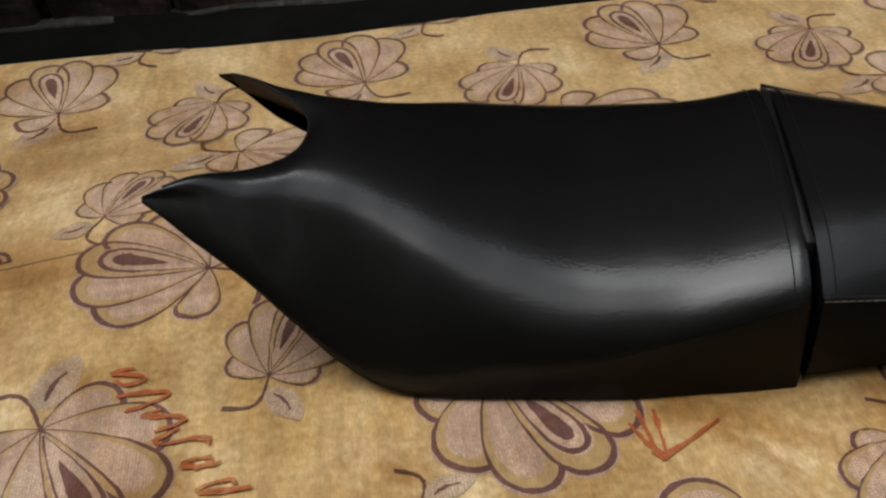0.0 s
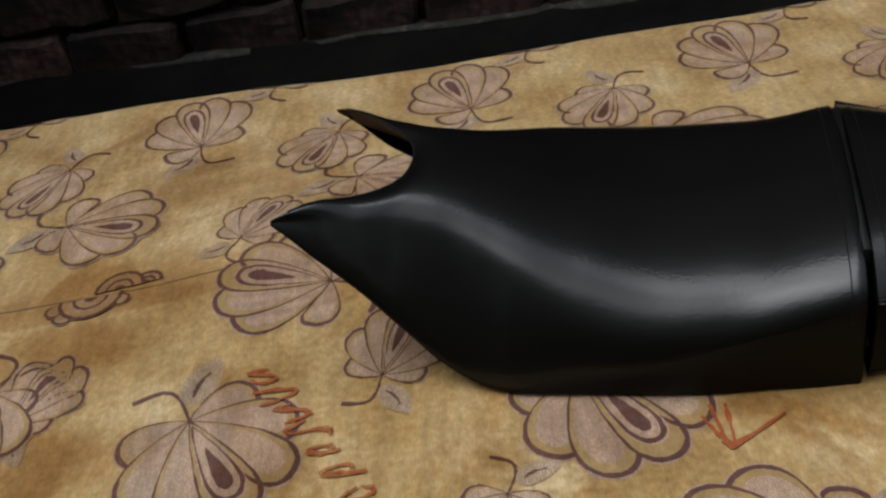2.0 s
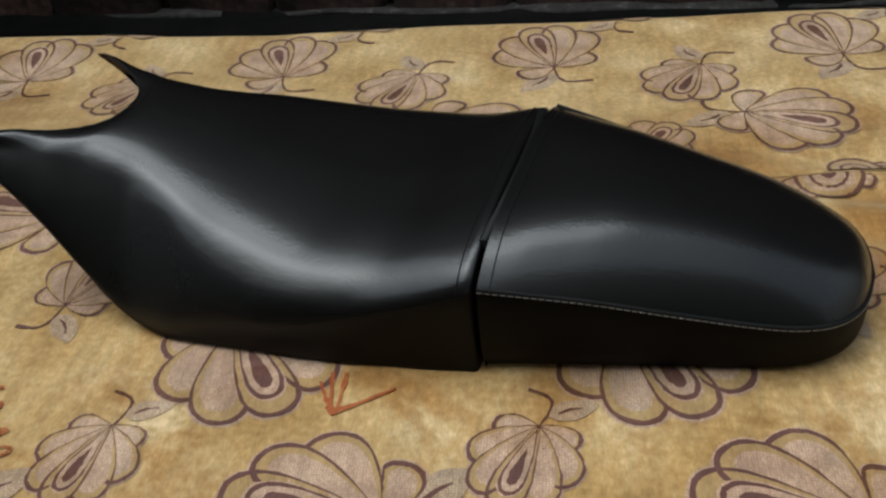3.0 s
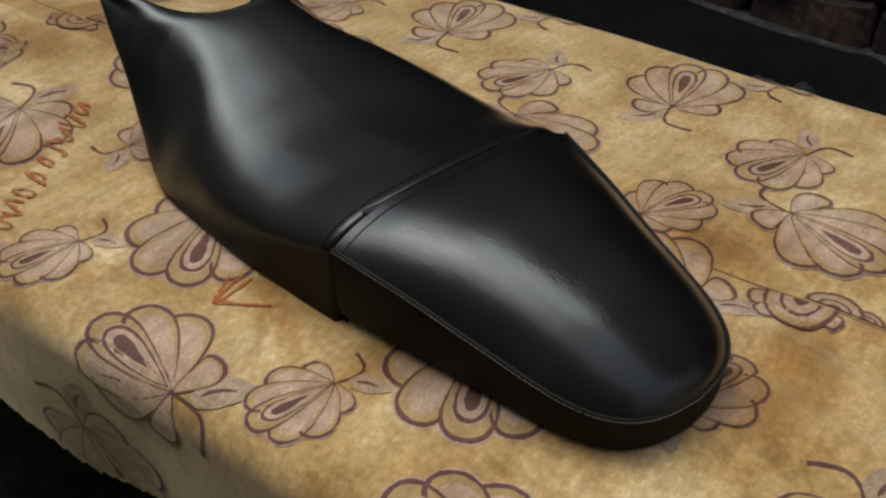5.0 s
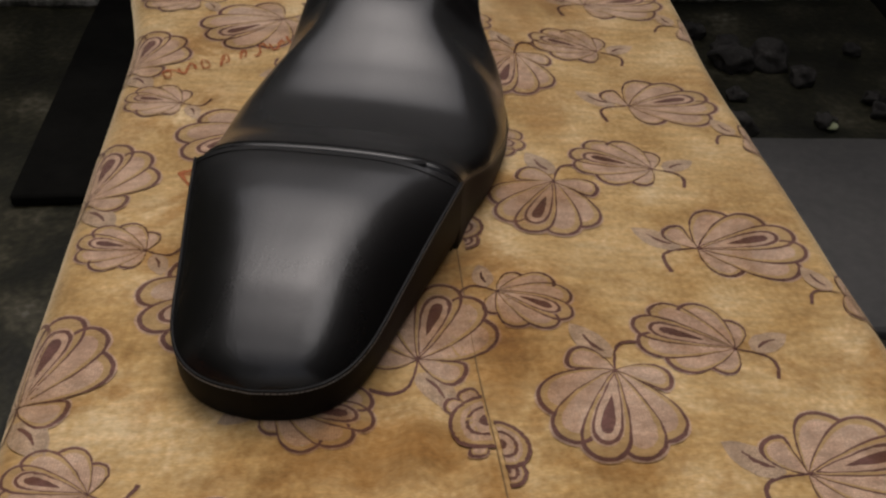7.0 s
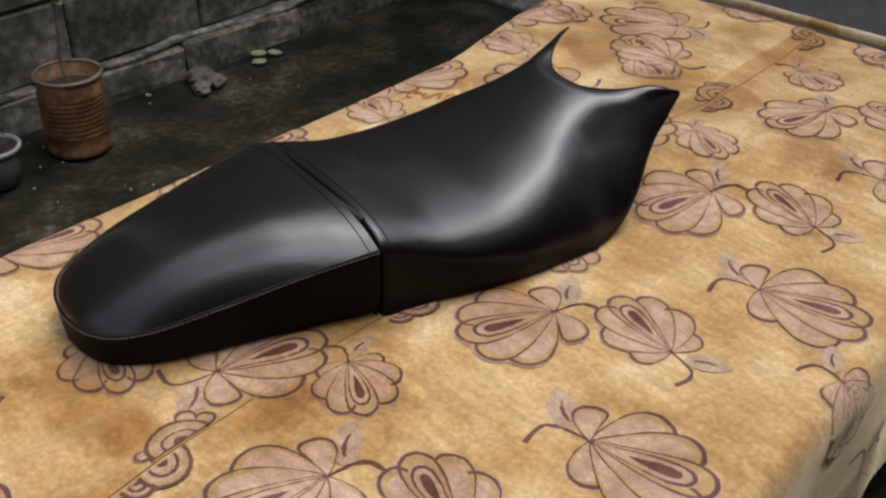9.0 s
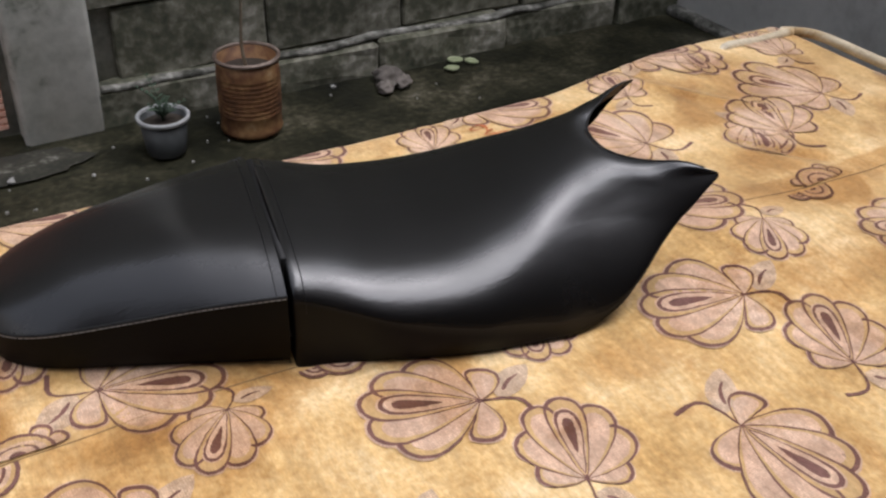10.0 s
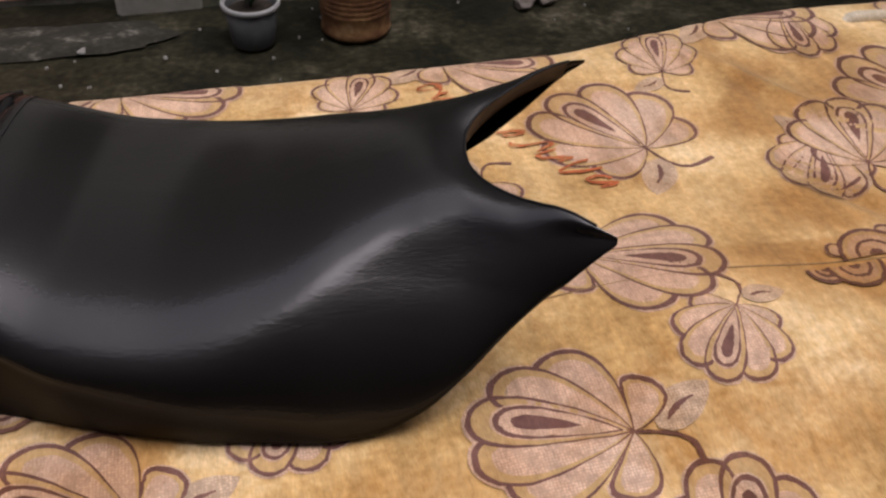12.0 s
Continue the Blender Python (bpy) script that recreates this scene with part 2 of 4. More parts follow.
SEAMTHREAD = mat("seam_shadow_thread", [(0.3, (0.16, 0.09, 0.035)), (0.7, (0.3, 0.19, 0.08))], 80, 0.9)
WOOD = mat("dark_wood", [(0.3, (0.02, 0.014, 0.01)), (0.7, (0.06, 0.04, 0.025))], 6, 0.7, 0.3, 60, stretch=(1, 8, 8))
GROUND = mat("wet_cement_ground", [(0.34, (0.004, 0.0042, 0.0022)), (0.47, (0.012, 0.012, 0.006)), (0.55, (0.029, 0.027, 0.015)), (0.63, (0.064, 0.058, 0.037)), (0.78, (0.19, 0.18, 0.15))], 5, 0.5, 0.5, 55, spec=0.25, detail=11, bump_dist=0.01)
MORTAR = mat("old_mortar", [(0.3, (0.09, 0.09, 0.075)), (0.7, (0.36, 0.35, 0.30))], 7, 0.9, 0.6, 45, bump_dist=0.01)
BLOCK = mat("mossy_block", [(0.34, (0.03, 0.034, 0.02)), (0.46, (0.075, 0.074, 0.048)), (0.58, (0.175, 0.167, 0.128)), (0.74, (0.45, 0.43, 0.37))], 5, 0.9, 0.6, 40, jitter=0.25, detail=10, bump_dist=0.012)
CEMENT = mat("pillar_cement", [(0.34, (0.26, 0.27, 0.21)), (0.42, (0.58, 0.58, 0.51)), (0.6, (0.80, 0.79, 0.72))], 5, 0.9, 0.5, 35, detail=9, bump_dist=0.008)
CLAY = mat("clay_brick", [(0.3, (0.42, 0.18, 0.12)), (0.52, (0.62, 0.31, 0.22)), (0.7, (0.70, 0.50, 0.41))], 9, 0.85, 0.4, 60, jitter=0.2)
WHITEWASH = mat("whitewashed_wall", [(0.28, (0.45, 0.45, 0.43)), (0.5, (0.68, 0.68, 0.66)), (0.72, (0.78, 0.78, 0.76))], 3, 0.85, 0.2, 30)
SPLASH = mat("dried_mortar", [(0.45, (0.012, 0.0115, 0.006)), (0.54, (0.028, 0.026, 0.016)), (0.61, (0.09, 0.086, 0.07)), (0.72, (0.26, 0.25, 0.22))], 12, 0.9, 0.5, 70, stretch=(1, 1.8, 1))
LIME = mat("lime_edge", [(0.40, (0.03, 0.03, 0.022)), (0.52, (0.14, 0.135, 0.115)), (0.7, (0.42, 0.41, 0.37))], 14, 0.9, 0.5, 60)
# reddish-brown brick, colour taken down to hold the north side's shade
SHADED_BRICK = mat("dark_brick", [(0.36, (0.005, 0.004, 0.0035)), (0.49, (0.03, 0.017, 0.013)), (0.58, (0.085, 0.043, 0.034)), (0.72, (0.18, 0.145, 0.125))], 7, 0.85, 0.6, 40, jitter=0.5, bump_dist=0.01)
SLAB = mat("grey_slab", [(0.3, (0.04, 0.04, 0.04)), (0.7, (0.085, 0.082, 0.078))], 3, 0.8, 0.3, 40)
# near-black floor colour, shared by the gutter strip and the raised sheet
BLACK_FLOOR = mat("near_black_floor", [(0.3, (0.004, 0.004, 0.0035)), (0.7, (0.013, 0.0125, 0.011))], 4, 0.95, 0.4, 30, spec=0.06)
RUST = mat("rusty_tin", [(0.34, (0.05, 0.02, 0.009)), (0.48, (0.15, 0.066, 0.026)), (0.62, (0.27, 0.15, 0.06)), (0.78, (0.42, 0.33, 0.22))], 12, 0.65, 0.3, 60, metal=0.2)
RIMTIN = mat("worn_tin_rim", [(0.3, (0.08, 0.05, 0.035)), (0.7, (0.28, 0.22, 0.18))], 20, 0.55, 0.3, metal=0.3)
GREYPLASTIC = mat("grey_plastic", [(0.3, (0.03, 0.033, 0.034)), (0.7, (0.06, 0.064, 0.064))], 12, 0.55, 0.1)
PALEPLASTIC = mat("pale_plastic_rim", [(0.3, (0.22, 0.23, 0.23)), (0.7, (0.36, 0.36, 0.35))], 20, 0.5, 0.1)
SOIL = mat("potting_soil", [(0.3, (0.015, 0.011, 0.008)), (0.7, (0.06, 0.045, 0.03))], 60, 0.95, 0.9, 150)
LEAF = mat("green_leaf", [(0.3, (0.022, 0.038, 0.024)), (0.7, (0.055, 0.08, 0.05))], 20, 0.85, 0.2, spec=0.2)
PALELEAF = mat("pale_leaf", [(0.3, (0.16, 0.2, 0.09)), (0.7, (0.36, 0.38, 0.24))], 20, 0.6, 0.2)
STEM = mat("plant_stem", [(0.3, (0.12, 0.09, 0.055)), (0.7, (0.24, 0.19, 0.13))], 40, 0.7)
STONE = mat("rubble_stone", [(0.3, (0.07, 0.06, 0.05)), (0.7, (0.22, 0.19, 0.165))], 12, 0.9, 0.6, 60, jitter=0.3)
RUBBLE = mat("dark_rubble", [(0.3, (0.012, 0.011, 0.009)), (0.55, (0.035, 0.032, 0.028)), (0.75, (0.13, 0.12, 0.11))], 25, 0.9, 0.7, 80, jitter=0.4)
LITTER = mat("white_litter", [(0.3, (0.15, 0.15, 0.135)), (0.7, (0.36, 0.35, 0.33))], 30, 0.8)


# ---------------------------------------------------------------- mesh helpers
def finish(me, materials, smooth=True):
    for m in (materials if isinstance(materials, (list, tuple)) else [materials]):
        me.materials.append(m)
    if smooth:
        me.polygons.foreach_set("use_smooth", [True] * len(me.polygons))
    me.update()
    return me


def mesh(name, verts, faces, materials, smooth=True, index=None):
    me = bpy.data.meshes.new(name)
    me.from_pydata([tuple(v) for v in verts], [], faces)
    finish(me, materials, smooth)
    if index is not None:
        me.polygons.foreach_set("material_index", index)
    return me


def part(name, bm, material, parent, label=""):
    """One mesh object under a thing or a part; bm is a bmesh or a finished mesh."""
    if isinstance(bm, bmesh.types.BMesh):
        me = bpy.data.meshes.new(name)
        bm.to_mesh(me)
        bm.free()
        finish(me, material)
    else:
        me = bm
    ob = new(name, me)
    ob.parent = parent
    if label:
        tagged(ob, label)
    return ob


def thing(name, place, label, category, group="", kind="", turn=0):
    ob = new(name)
    ob.empty_display_size = 0.05
    ob.matrix_world = pose(*place, 0, 0, turn)
    return tagged(ob, label, category, group, kind)


def block(sx, sy, sz, bevel=0.01, rough=0.0, seed=0, cuts=0):
    bm = bmesh.new()
    bmesh.ops.create_cube(bm, size=1)
    bmesh.ops.scale(bm, vec=(sx, sy, sz), verts=bm.verts)
    if bevel:
        bmesh.ops.bevel(bm, geom=bm.edges[:], offset=bevel, segments=1, affect="EDGES")
    if cuts:
        bmesh.ops.subdivide_edges(bm, edges=bm.edges[:], cuts=cuts, use_grid_fill=True)
    if rough:
        for v in bm.verts:
            v.co += noise.noise_vector(v.co * 9 + Vector((seed * 3.1, 0, seed))) * rough
    return bm


def loft(rows, close=False):
    """Faces for rows of points of equal length."""
    n = len(rows[0])
    verts = [p for r in rows for p in r]
    faces = []
    for i in range(len(rows) - 1):
        for j in range(n if close else n - 1):
            k = (j + 1) % n
            faces.append((i * n + j, i * n + k, (i + 1) * n + k, (i + 1) * n + j))
    return verts, faces


def tube(points, radius, sides=8, closed=False, taper=None):
    """A round tube along points."""
    pts = [Vector(p) for p in points]
    rows = []
    up = Vector((0, 0, 1))
    for i, p in enumerate(pts):
        d = (pts[min(i + 1, len(pts) - 1)] - pts[max(i - 1, 0)])
        d = d.normalized() if d.length > 1e-9 else Vector((1, 0, 0))
        ref = up if abs(d.dot(up)) < 0.95 else Vector((0, 1, 0))
        a = d.cross(ref).normalized()
        b = a.cross(d)
        r = radius * (taper[i] if taper else 1)
        rows.append([p + a * (r * math.cos(k * math.tau / sides)) + b * (r * math.sin(k * math.tau / sides)) for k in range(sides)])
    v, f = loft(rows, True)
    n = len(v)
    f.append(tuple(range(sides))[::-1])
    f.append(tuple(range(n - sides, n)))
    return v, f


def lathe(profile, sides=28):
    rows = [[(r * math.cos(k * math.tau / sides), r * math.sin(k * math.tau / sides), z) for k in range(sides)] for r, z in profile]
    return loft(rows, True)


def curve_through(table):
    """A smooth function through (x, value) pairs."""
    xs = [p[0] for p in table]
    ys = [p[1] for p in table]
    n = len(xs)
    sl = [(ys[i + 1] - ys[i]) / (xs[i + 1] - xs[i]) for i in range(n - 1)]
    tg = [sl[0]] + [0.0 if sl[i - 1] * sl[i] <= 0 else 2 * sl[i - 1] * sl[i] / (sl[i - 1] + sl[i]) for i in range(1, n - 1)] + [sl[-1]]

    def f(x):
        if x <= xs[0]:
            return ys[0]
        if x >= xs[-1]:
            return ys[-1]
        i = max(j for j in range(n - 1) if xs[j] <= x)
        h = xs[i + 1] - xs[i]
        t = (x - xs[i]) / h
        return ((2 * t**3 - 3 * t**2 + 1) * ys[i] + (t**3 - 2 * t**2 + t) * h * tg[i] + (-2 * t**3 + 3 * t**2) * ys[i + 1] + (t**3 - t**2) * h * tg[i + 1])

    return f


def spline(ctrl, n):
    """Points of a clamped cubic B-spline."""
    k, m = 3, len(ctrl)
    knots = [0] * 4 + [i / (m - 3) for i in range(1, m - 3)] + [1] * 4
    out = []
    for q in range(n):
        t = min(q / (n - 1), 1 - 1e-9)
        s = max(i for i in range(3, m) if knots[i] <= t)
        d = [Vector(ctrl[j + s - k]) for j in range(k + 1)]
        for r in range(1, k + 1):
            for j in range(k, r - 1, -1):
                a = (t - knots[j + s - k]) / (knots[j + 1 + s - r] - knots[j + s - k])
                d[j] = d[j - 1] * (1 - a) + d[j] * a
        out.append(d[k])
    return out


# ---------------------------------------------------------------- setting
FLOOR = -0.585
WALL_Y = -1.945


def ground_sheet():
    n = 120
    half = 7.0
    verts, faces = [], []
    for i in range(n + 1):
        for j in range(n + 1):
            x, y = -half + 2 * half * i / n, -half + 2 * half * j / n
            z = FLOOR + 0.012 * noise.noise(Vector((x * 2.1, y * 2.1, 0))) + 0.006 * noise.noise(Vector((x * 9, y * 9, 3)))
            verts.append((x, y, z))
    for i in range(n):
        for j in range(n):
            a = i * (n + 1) + j
            faces.append((a, a + n + 1, a + n + 2, a + 1))
    ob = new("ground", mesh("ground", verts, faces, GROUND))
    tagged(ob, "dark damp cement yard floor with moss and pale stains", "ground", kind="structure")


def plain_wall(name, size, place, material, label, turn=0):
    ob = part(name, block(*size, 0.004), material, None)
    ob.matrix_world = pose(*place, 0, 0, turn)
    return tagged(ob, label, "wall", kind="structure")


ground_sheet()
wall_south = plain_wall("wall_south", (6.0, 0.16, WALL_H), (0.6, WALL_Y - 0.12, FLOOR + WALL_H / 2 - 0.02), MORTAR, "old grey block wall with dark moss and open joints")
plain_wall("wall_west", (0.16, 4.6, 2.3), (-1.86, 0.1, FLOOR + 1.13), WHITEWASH, "smooth whitewashed grey wall closing the yard")
# no overhang here: the brick colour itself carries the shade
wall_north = plain_wall("wall_north", (6.4, 0.16, 4.9), (0.4, 1.765, FLOOR + 2.43), SHADED_BRICK, "dark brick wall with deep shade put into its colour", -3.9)
# added out of view, pale so that it throws light onto the south wall
plain_wall("bounce_wall_east", (0.16, 4.6, 2.2), (3.4, -0.2, FLOOR + 1.08), WHITEWASH, "unseen pale wall added to close the yard and bounce light")

# ---------------------------------------------------------------- walls in pieces
def pieces(parent, name, material, protos, cells):
    """Pieces of a wall: objects of their own on shared meshes."""
    meshes = []
    for k, bm in enumerate(protos):
        me = bpy.data.meshes.new(name)
        bm.to_mesh(me)
        bm.free()
        meshes.append(finish(me, material, False))
    inv = parent.matrix_world.inverted()
    for n, (x, y, z, rz) in enumerate(cells):
        ob = new(name, meshes[n % len(meshes)])
        ob.parent = parent
        ob.matrix_basis = inv @ pose(x, y, z, 0, 0, rz)


def clay_brick(seed):
    """A hollow clay brick, ribbed along its face."""
    rows = []
    w, d, h = 0.219, 0.1, 0.154
    prof = []
    ribs = 8
    for k in range(ribs):
        z0 = -h / 2 + h * k / ribs
        prof += [(z0 + 0.001, 0.0), (z0 + h / ribs * 0.62, 0.0), (z0 + h / ribs * 0.66, -0.006), (z0 + h / ribs * 0.97, -0.006)]
    verts = []
    for sx in (-1, 1):
        for z, o in prof:
            verts.append((sx * w / 2 + 0.002 * noise.noise(Vector((z * 30, seed, sx))), d / 2 + o + 0.0015 * noise.noise(Vector((z * 40, seed * 2, sx))), z))
        verts += [(sx * w / 2, -d / 2, prof[-1][0]), (sx * w / 2, -d / 2, prof[0][0])]
    m = len(prof) + 2
    faces = [(k, (k + 1) % m, m + (k + 1) % m, m + k) for k in range(m)] + [tuple(range(m))[::-1], tuple(range(m, 2 * m))]
    bm = bmesh.new()
    bm.from_mesh(mesh("tmp", verts, faces, CLAY, False))
    bmesh.ops.recalc_face_normals(bm, faces=bm.faces)
    return bm


random.seed(4)
cells = []
for r in range(17):
    z = FLOOR + 0.10 + 0.1 + r * 0.205
    x = 0.077 + (0.21 if r % 2 else 0)
    while x > -1.8:
        cells.append((x - 0.2, WALL_Y - 0.075 + random.uniform(-0.01, 0.012), z, random.uniform(-0.8, 0.8)))
        x -= 0.425
pieces(wall_south, "concrete_block", BLOCK, [block(0.418, 0.12, 0.198, 0.006, 0.007, k, 2) for k in range(5)], cells)
cells = []
x = 0.216
while x > -1.8:
    cells.append((x - 0.21, WALL_Y - 0.045 + random.uniform(-0.008, 0.012), FLOOR + 0.04, random.uniform(-1, 1)))
    x -= 0.44
pieces(wall_south, "footing_block", BLOCK, [block(0.434, 0.17, 0.115, 0.010, 0.014, 20 + k, 2) for k in range(4)], cells)
cells = []
for r in range(7):
    for k in range(12):
        cells.append((0.49 + 0.225 * k + (0.11 if r % 2 else 0), WALL_Y - 0.084 + random.uniform(-0.003, 0.003), FLOOR + 0.10 + r * 0.163, random.uniform(-0.5, 0.5)))
pieces(wall_south, "clay_brick", CLAY, [clay_brick(k) for k in range(5)], cells)
pillar = part("pillar", block(0.207, 0.2, WALL_H, 0.012, 0.006, 3, 3), CEMENT, wall_south)
pillar.matrix_basis = wall_south.matrix_world.inverted() @ pose(0.254, WALL_Y - 0.06, FLOOR + WALL_H / 2 - 0.02)
cells = []
for r in range(4):
    for k in range(11):
        x = -1.9 + 0.33 * k + (0.16 if r % 2 else 0)
        cells.append((x, 1.675 - (x - 0.4) * 0.0682 + random.uniform(-0.012, 0.012), FLOOR + 0.06 + r * 0.155, -3.9 + random.uniform(-1.5, 1.5)))
pieces(wall_north, "sooty_brick", SHADED_BRICK, [block(0.31, 0.07, 0.143, 0.012, 0.018, 40 + k, 3) for k in range(5)], cells)

north_ledge = part("mortar_ledge", block(3.6, 0.06, 0.02, 0.004, 0.02, 31, 26), RUBBLE, wall_north, "crumbling grey mortar along the wall foot")
north_ledge.matrix_basis = wall_north.matrix_world.inverted() @ pose(-0.2, 1.675, FLOOR + 0.012, 0, 0, -3.9)
ledge = part("mortar_ledge", block(2.0, 0.03, 0.012, 0.003, 0.012, 12, 24), LIME, wall_south, "crumbling pale mortar along the footing")
ledge.matrix_basis = wall_south.matrix_world.inverted() @ pose(-0.85, WALL_Y + 0.02, FLOOR + 0.103)
kerb = part("wall_base_trim", block(0.05, 4.3, 0.035, 0.01, 0.006, 8, 3), LIME, None)
kerb.matrix_world = pose(-1.765, 0.0, FLOOR + 0.012)
tagged(kerb, "narrow strip of pale lime mortar along the wall foot", "trim", kind="structure")


def patch(name, x, y, rx, ry, seed, material, label, lift_z=0.016):
    """An uneven thin sheet lying on the ground."""
    n = 40
    verts = [(0, 0, 0.004)]
    for ring in (0.6, 1.0):
        for k in range(n):
            a = math.tau * k / n
            r = ring * (1 + 0.28 * noise.noise(Vector((math.cos(a) * 2, math.sin(a) * 2, seed))) + 0.12 * noise.noise(Vector((math.cos(a) * 7, math.sin(a) * 7, seed))))
            verts.append((rx * r * math.cos(a), ry * r * math.sin(a), 0.003 if ring < 1 else -0.012))
    faces = [(0, 1 + k, 1 + (k + 1) % n) for k in range(n)] + [(1 + k, 1 + n + k, 1 + n + (k + 1) % n, 1 + (k + 1) % n) for k in range(n)]
    ob = new(name, mesh(name, verts, faces, material))
    ob.matrix_world = pose(x, y, FLOOR + lift_z)
    return tagged(ob, label, "floor", kind="structure")


patch("mortar_splash", 0.52, -1.79, 0.3, 0.08, 2.0, SPLASH, "pale splash of dried mortar on the yard floor")
slab = part("paving_slab", block(0.72, 0.66, 0.06, 0.008, 0.004, 5, 3), SLAB, None)
slab.matrix_world = pose(-0.475, 1.02, FLOOR + 0.0, 0, 0, -3)
tagged(slab, "smooth grey cement paving slab beside the table", "paving slab", kind="structure")
# the deep shade along the wall foot is put into this strip's colour
gutter = part("gutter_floor", block(6.0, 0.36, 0.03, 0.006, 0.004, 6, 3), BLACK_FLOOR, None)
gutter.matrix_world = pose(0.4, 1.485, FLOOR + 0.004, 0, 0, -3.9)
tagged(gutter, "gutter strip at the foot of the brick wall, deep shade put into its black colour", "gutter", kind="structure")
# a near-black raised sheet of floor at the head end
damp = part("black_floor_sheet", block(1.15, 1.1, 0.03, 0.006, 0.004, 7, 3), BLACK_FLOOR, None)
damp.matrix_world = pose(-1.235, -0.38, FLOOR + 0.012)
tagged(damp, "near-black patch of raised yard floor", "floor", kind="structure")

# ---------------------------------------------------------------- table and cloth
X0, X1, Y0, Y1 = -0.768, 0.98, -0.525, 0.342
EDGE = 0.03


def table():
    t = thing("table", ((X0 + X1) / 2, (Y0 + Y1) / 2, FLOOR), "dark wooden work table hidden under a patterned cloth", "table")
    top = part("tabletop", block(X1 - X0 - 0.05, Y1 - Y0 - 0.05, 0.05, 0.006), WOOD, t)
    top.location = (0, 0, -FLOOR - 0.062)
    for sx in (-1, 1):
        for sy in (-1, 1):
            leg = part("leg", block(0.07, 0.07, -FLOOR - 0.087, 0.006), WOOD, t)
            leg.location = (sx * 0.78, sy * 0.33, (-FLOOR - 0.087) / 2)
        ap = part("apron", block(0.03, 0.62, 0.09, 0.004), WOOD, t)
        ap.location = (sx * 0.78, 0, -FLOOR - 0.132)
    for sy in (-1, 1):
        ap = part("apron", block(1.5, 0.03, 0.09, 0.004), WOOD, t)
        ap.location = (0, sy * 0.33, -FLOOR - 0.132)


def ramp(t):
    t = min(1.0, max(0.0, t))
    return t * t * (3 - 2 * t)


def bump(x, y, cx, cy, rx, ry):
    return math.exp(-((x - cx) / rx) ** 2 - ((y - cy) / ry) ** 2)


def lift(x, y):
    """Height of the cloth over the padded top."""
    z = 0.008 - 0.011 * ramp((y - 0.06) / 0.26) + 0.006 * ramp((0.0 - x) / 0.4) - 0.006 * ramp((-0.44 - y) / 0.1)
    z += 0.021 * bump(x, y, -0.17, -0.05, 0.15, 0.13) + 0.013 * bump(x, y, 0.46, -0.02, 0.12, 0.07)
    z += 0.0035 * noise.noise(Vector((x * 5, y * 5, 1.3))) + 0.0016 * noise.noise(Vector((x * 11, y * 11, 5.1)))
    # loose ripples behind the tail
    z += 0.0050 * bump(x, y, 0.68, -0.14, 0.13, 0.09) * math.sin((y * 0.95 + x * 0.15) * 95)
    # a raised crease and a fold across the head end
    d = (x + 0.43) * 0.80 + (y + 0.37) * 0.60
    z += 0.0055 * math.exp(-(d / 0.010) ** 2) * math.exp(-((y + 0.39) / 0.09) ** 2)
    d = (x + 0.40) * 0.80 + (y + 0.20) * 0.60
    z -= 0.0075 * math.exp(-(d / 0.011) ** 2) * math.exp(-((y + 0.20) / 0.06) ** 2)
    # ridge of the seam
    z += 0.0022 / (1 + math.exp(max(-40, min(40, (y - seam_y(x)) / 0.006))))
    return z


def seam_y(x):
    return -0.097 + 0.018 * x + 0.004 * math.sin(x * 9.0)


def over(t, lo, hi):
    """Wraps a cloth coordinate over a rounded edge: place along the axis, and drop."""
    q = EDGE * math.pi / 2
    for edge, sign in ((lo + EDGE, -1), (hi - EDGE, 1)):
        d = (t - edge) * sign
        if d > 0:
            if d < q:
                a = d / EDGE
                return edge + sign * EDGE * math.sin(a), -EDGE * (1 - math.cos(a)), 0.0
            return edge + sign * EDGE, -EDGE - (d - q), d - q
    return t, 0.0, 0.0


def on_cloth(u, v, off=0.0):
    """A point of the cloth; past the edges it hangs down in soft folds."""
    x, dx, hx = over(u, X0, X1)
    y, dy, hy = over(v, Y0, Y1)
    z = lift(min(max(u, X0), X1), min(max(v, Y0), Y1)) + dx + dy + off
    # both long edges run out a little towards the head
    y += 0.016 * ramp((-0.05 - u) / 0.5) * ramp((v - 0.1) / 0.2)
    y -= 0.055 * ramp((-0.15 - u) / 0.42) * ramp((-v - 0.36) / 0.16)
    if hy > 0:
        w = (0.010 * math.sin(u * 19 + 1.2) + 0.014 * noise.noise(Vector((u * 6, 2.0, v)))) * min(1, hy / 0.1) * 0.5 - (0.02 if v > 0 else 0.10) * hy
        y += (w + off) * (1 if v > 0 else -1)
    if hx > 0:
        w = (0.010 * math.sin(v * 17) + 0.012 * noise.noise(Vector((v * 6, 7.0, u)))) * min(1, hx / 0.1) * 0.5 - 0.02 * hx
        x += (w + off) * (1 if u > 0 else -1)
    return (x, y, z)


def hem(u):
    return 0.20 + 0.016 * noise.noise(Vector((u * 7, 0, 0))) + 0.008 * noise.noise(Vector((u * 45, 1, 0))) + 0.009 * noise.noise(Vector((u * 110, 5, 0)))


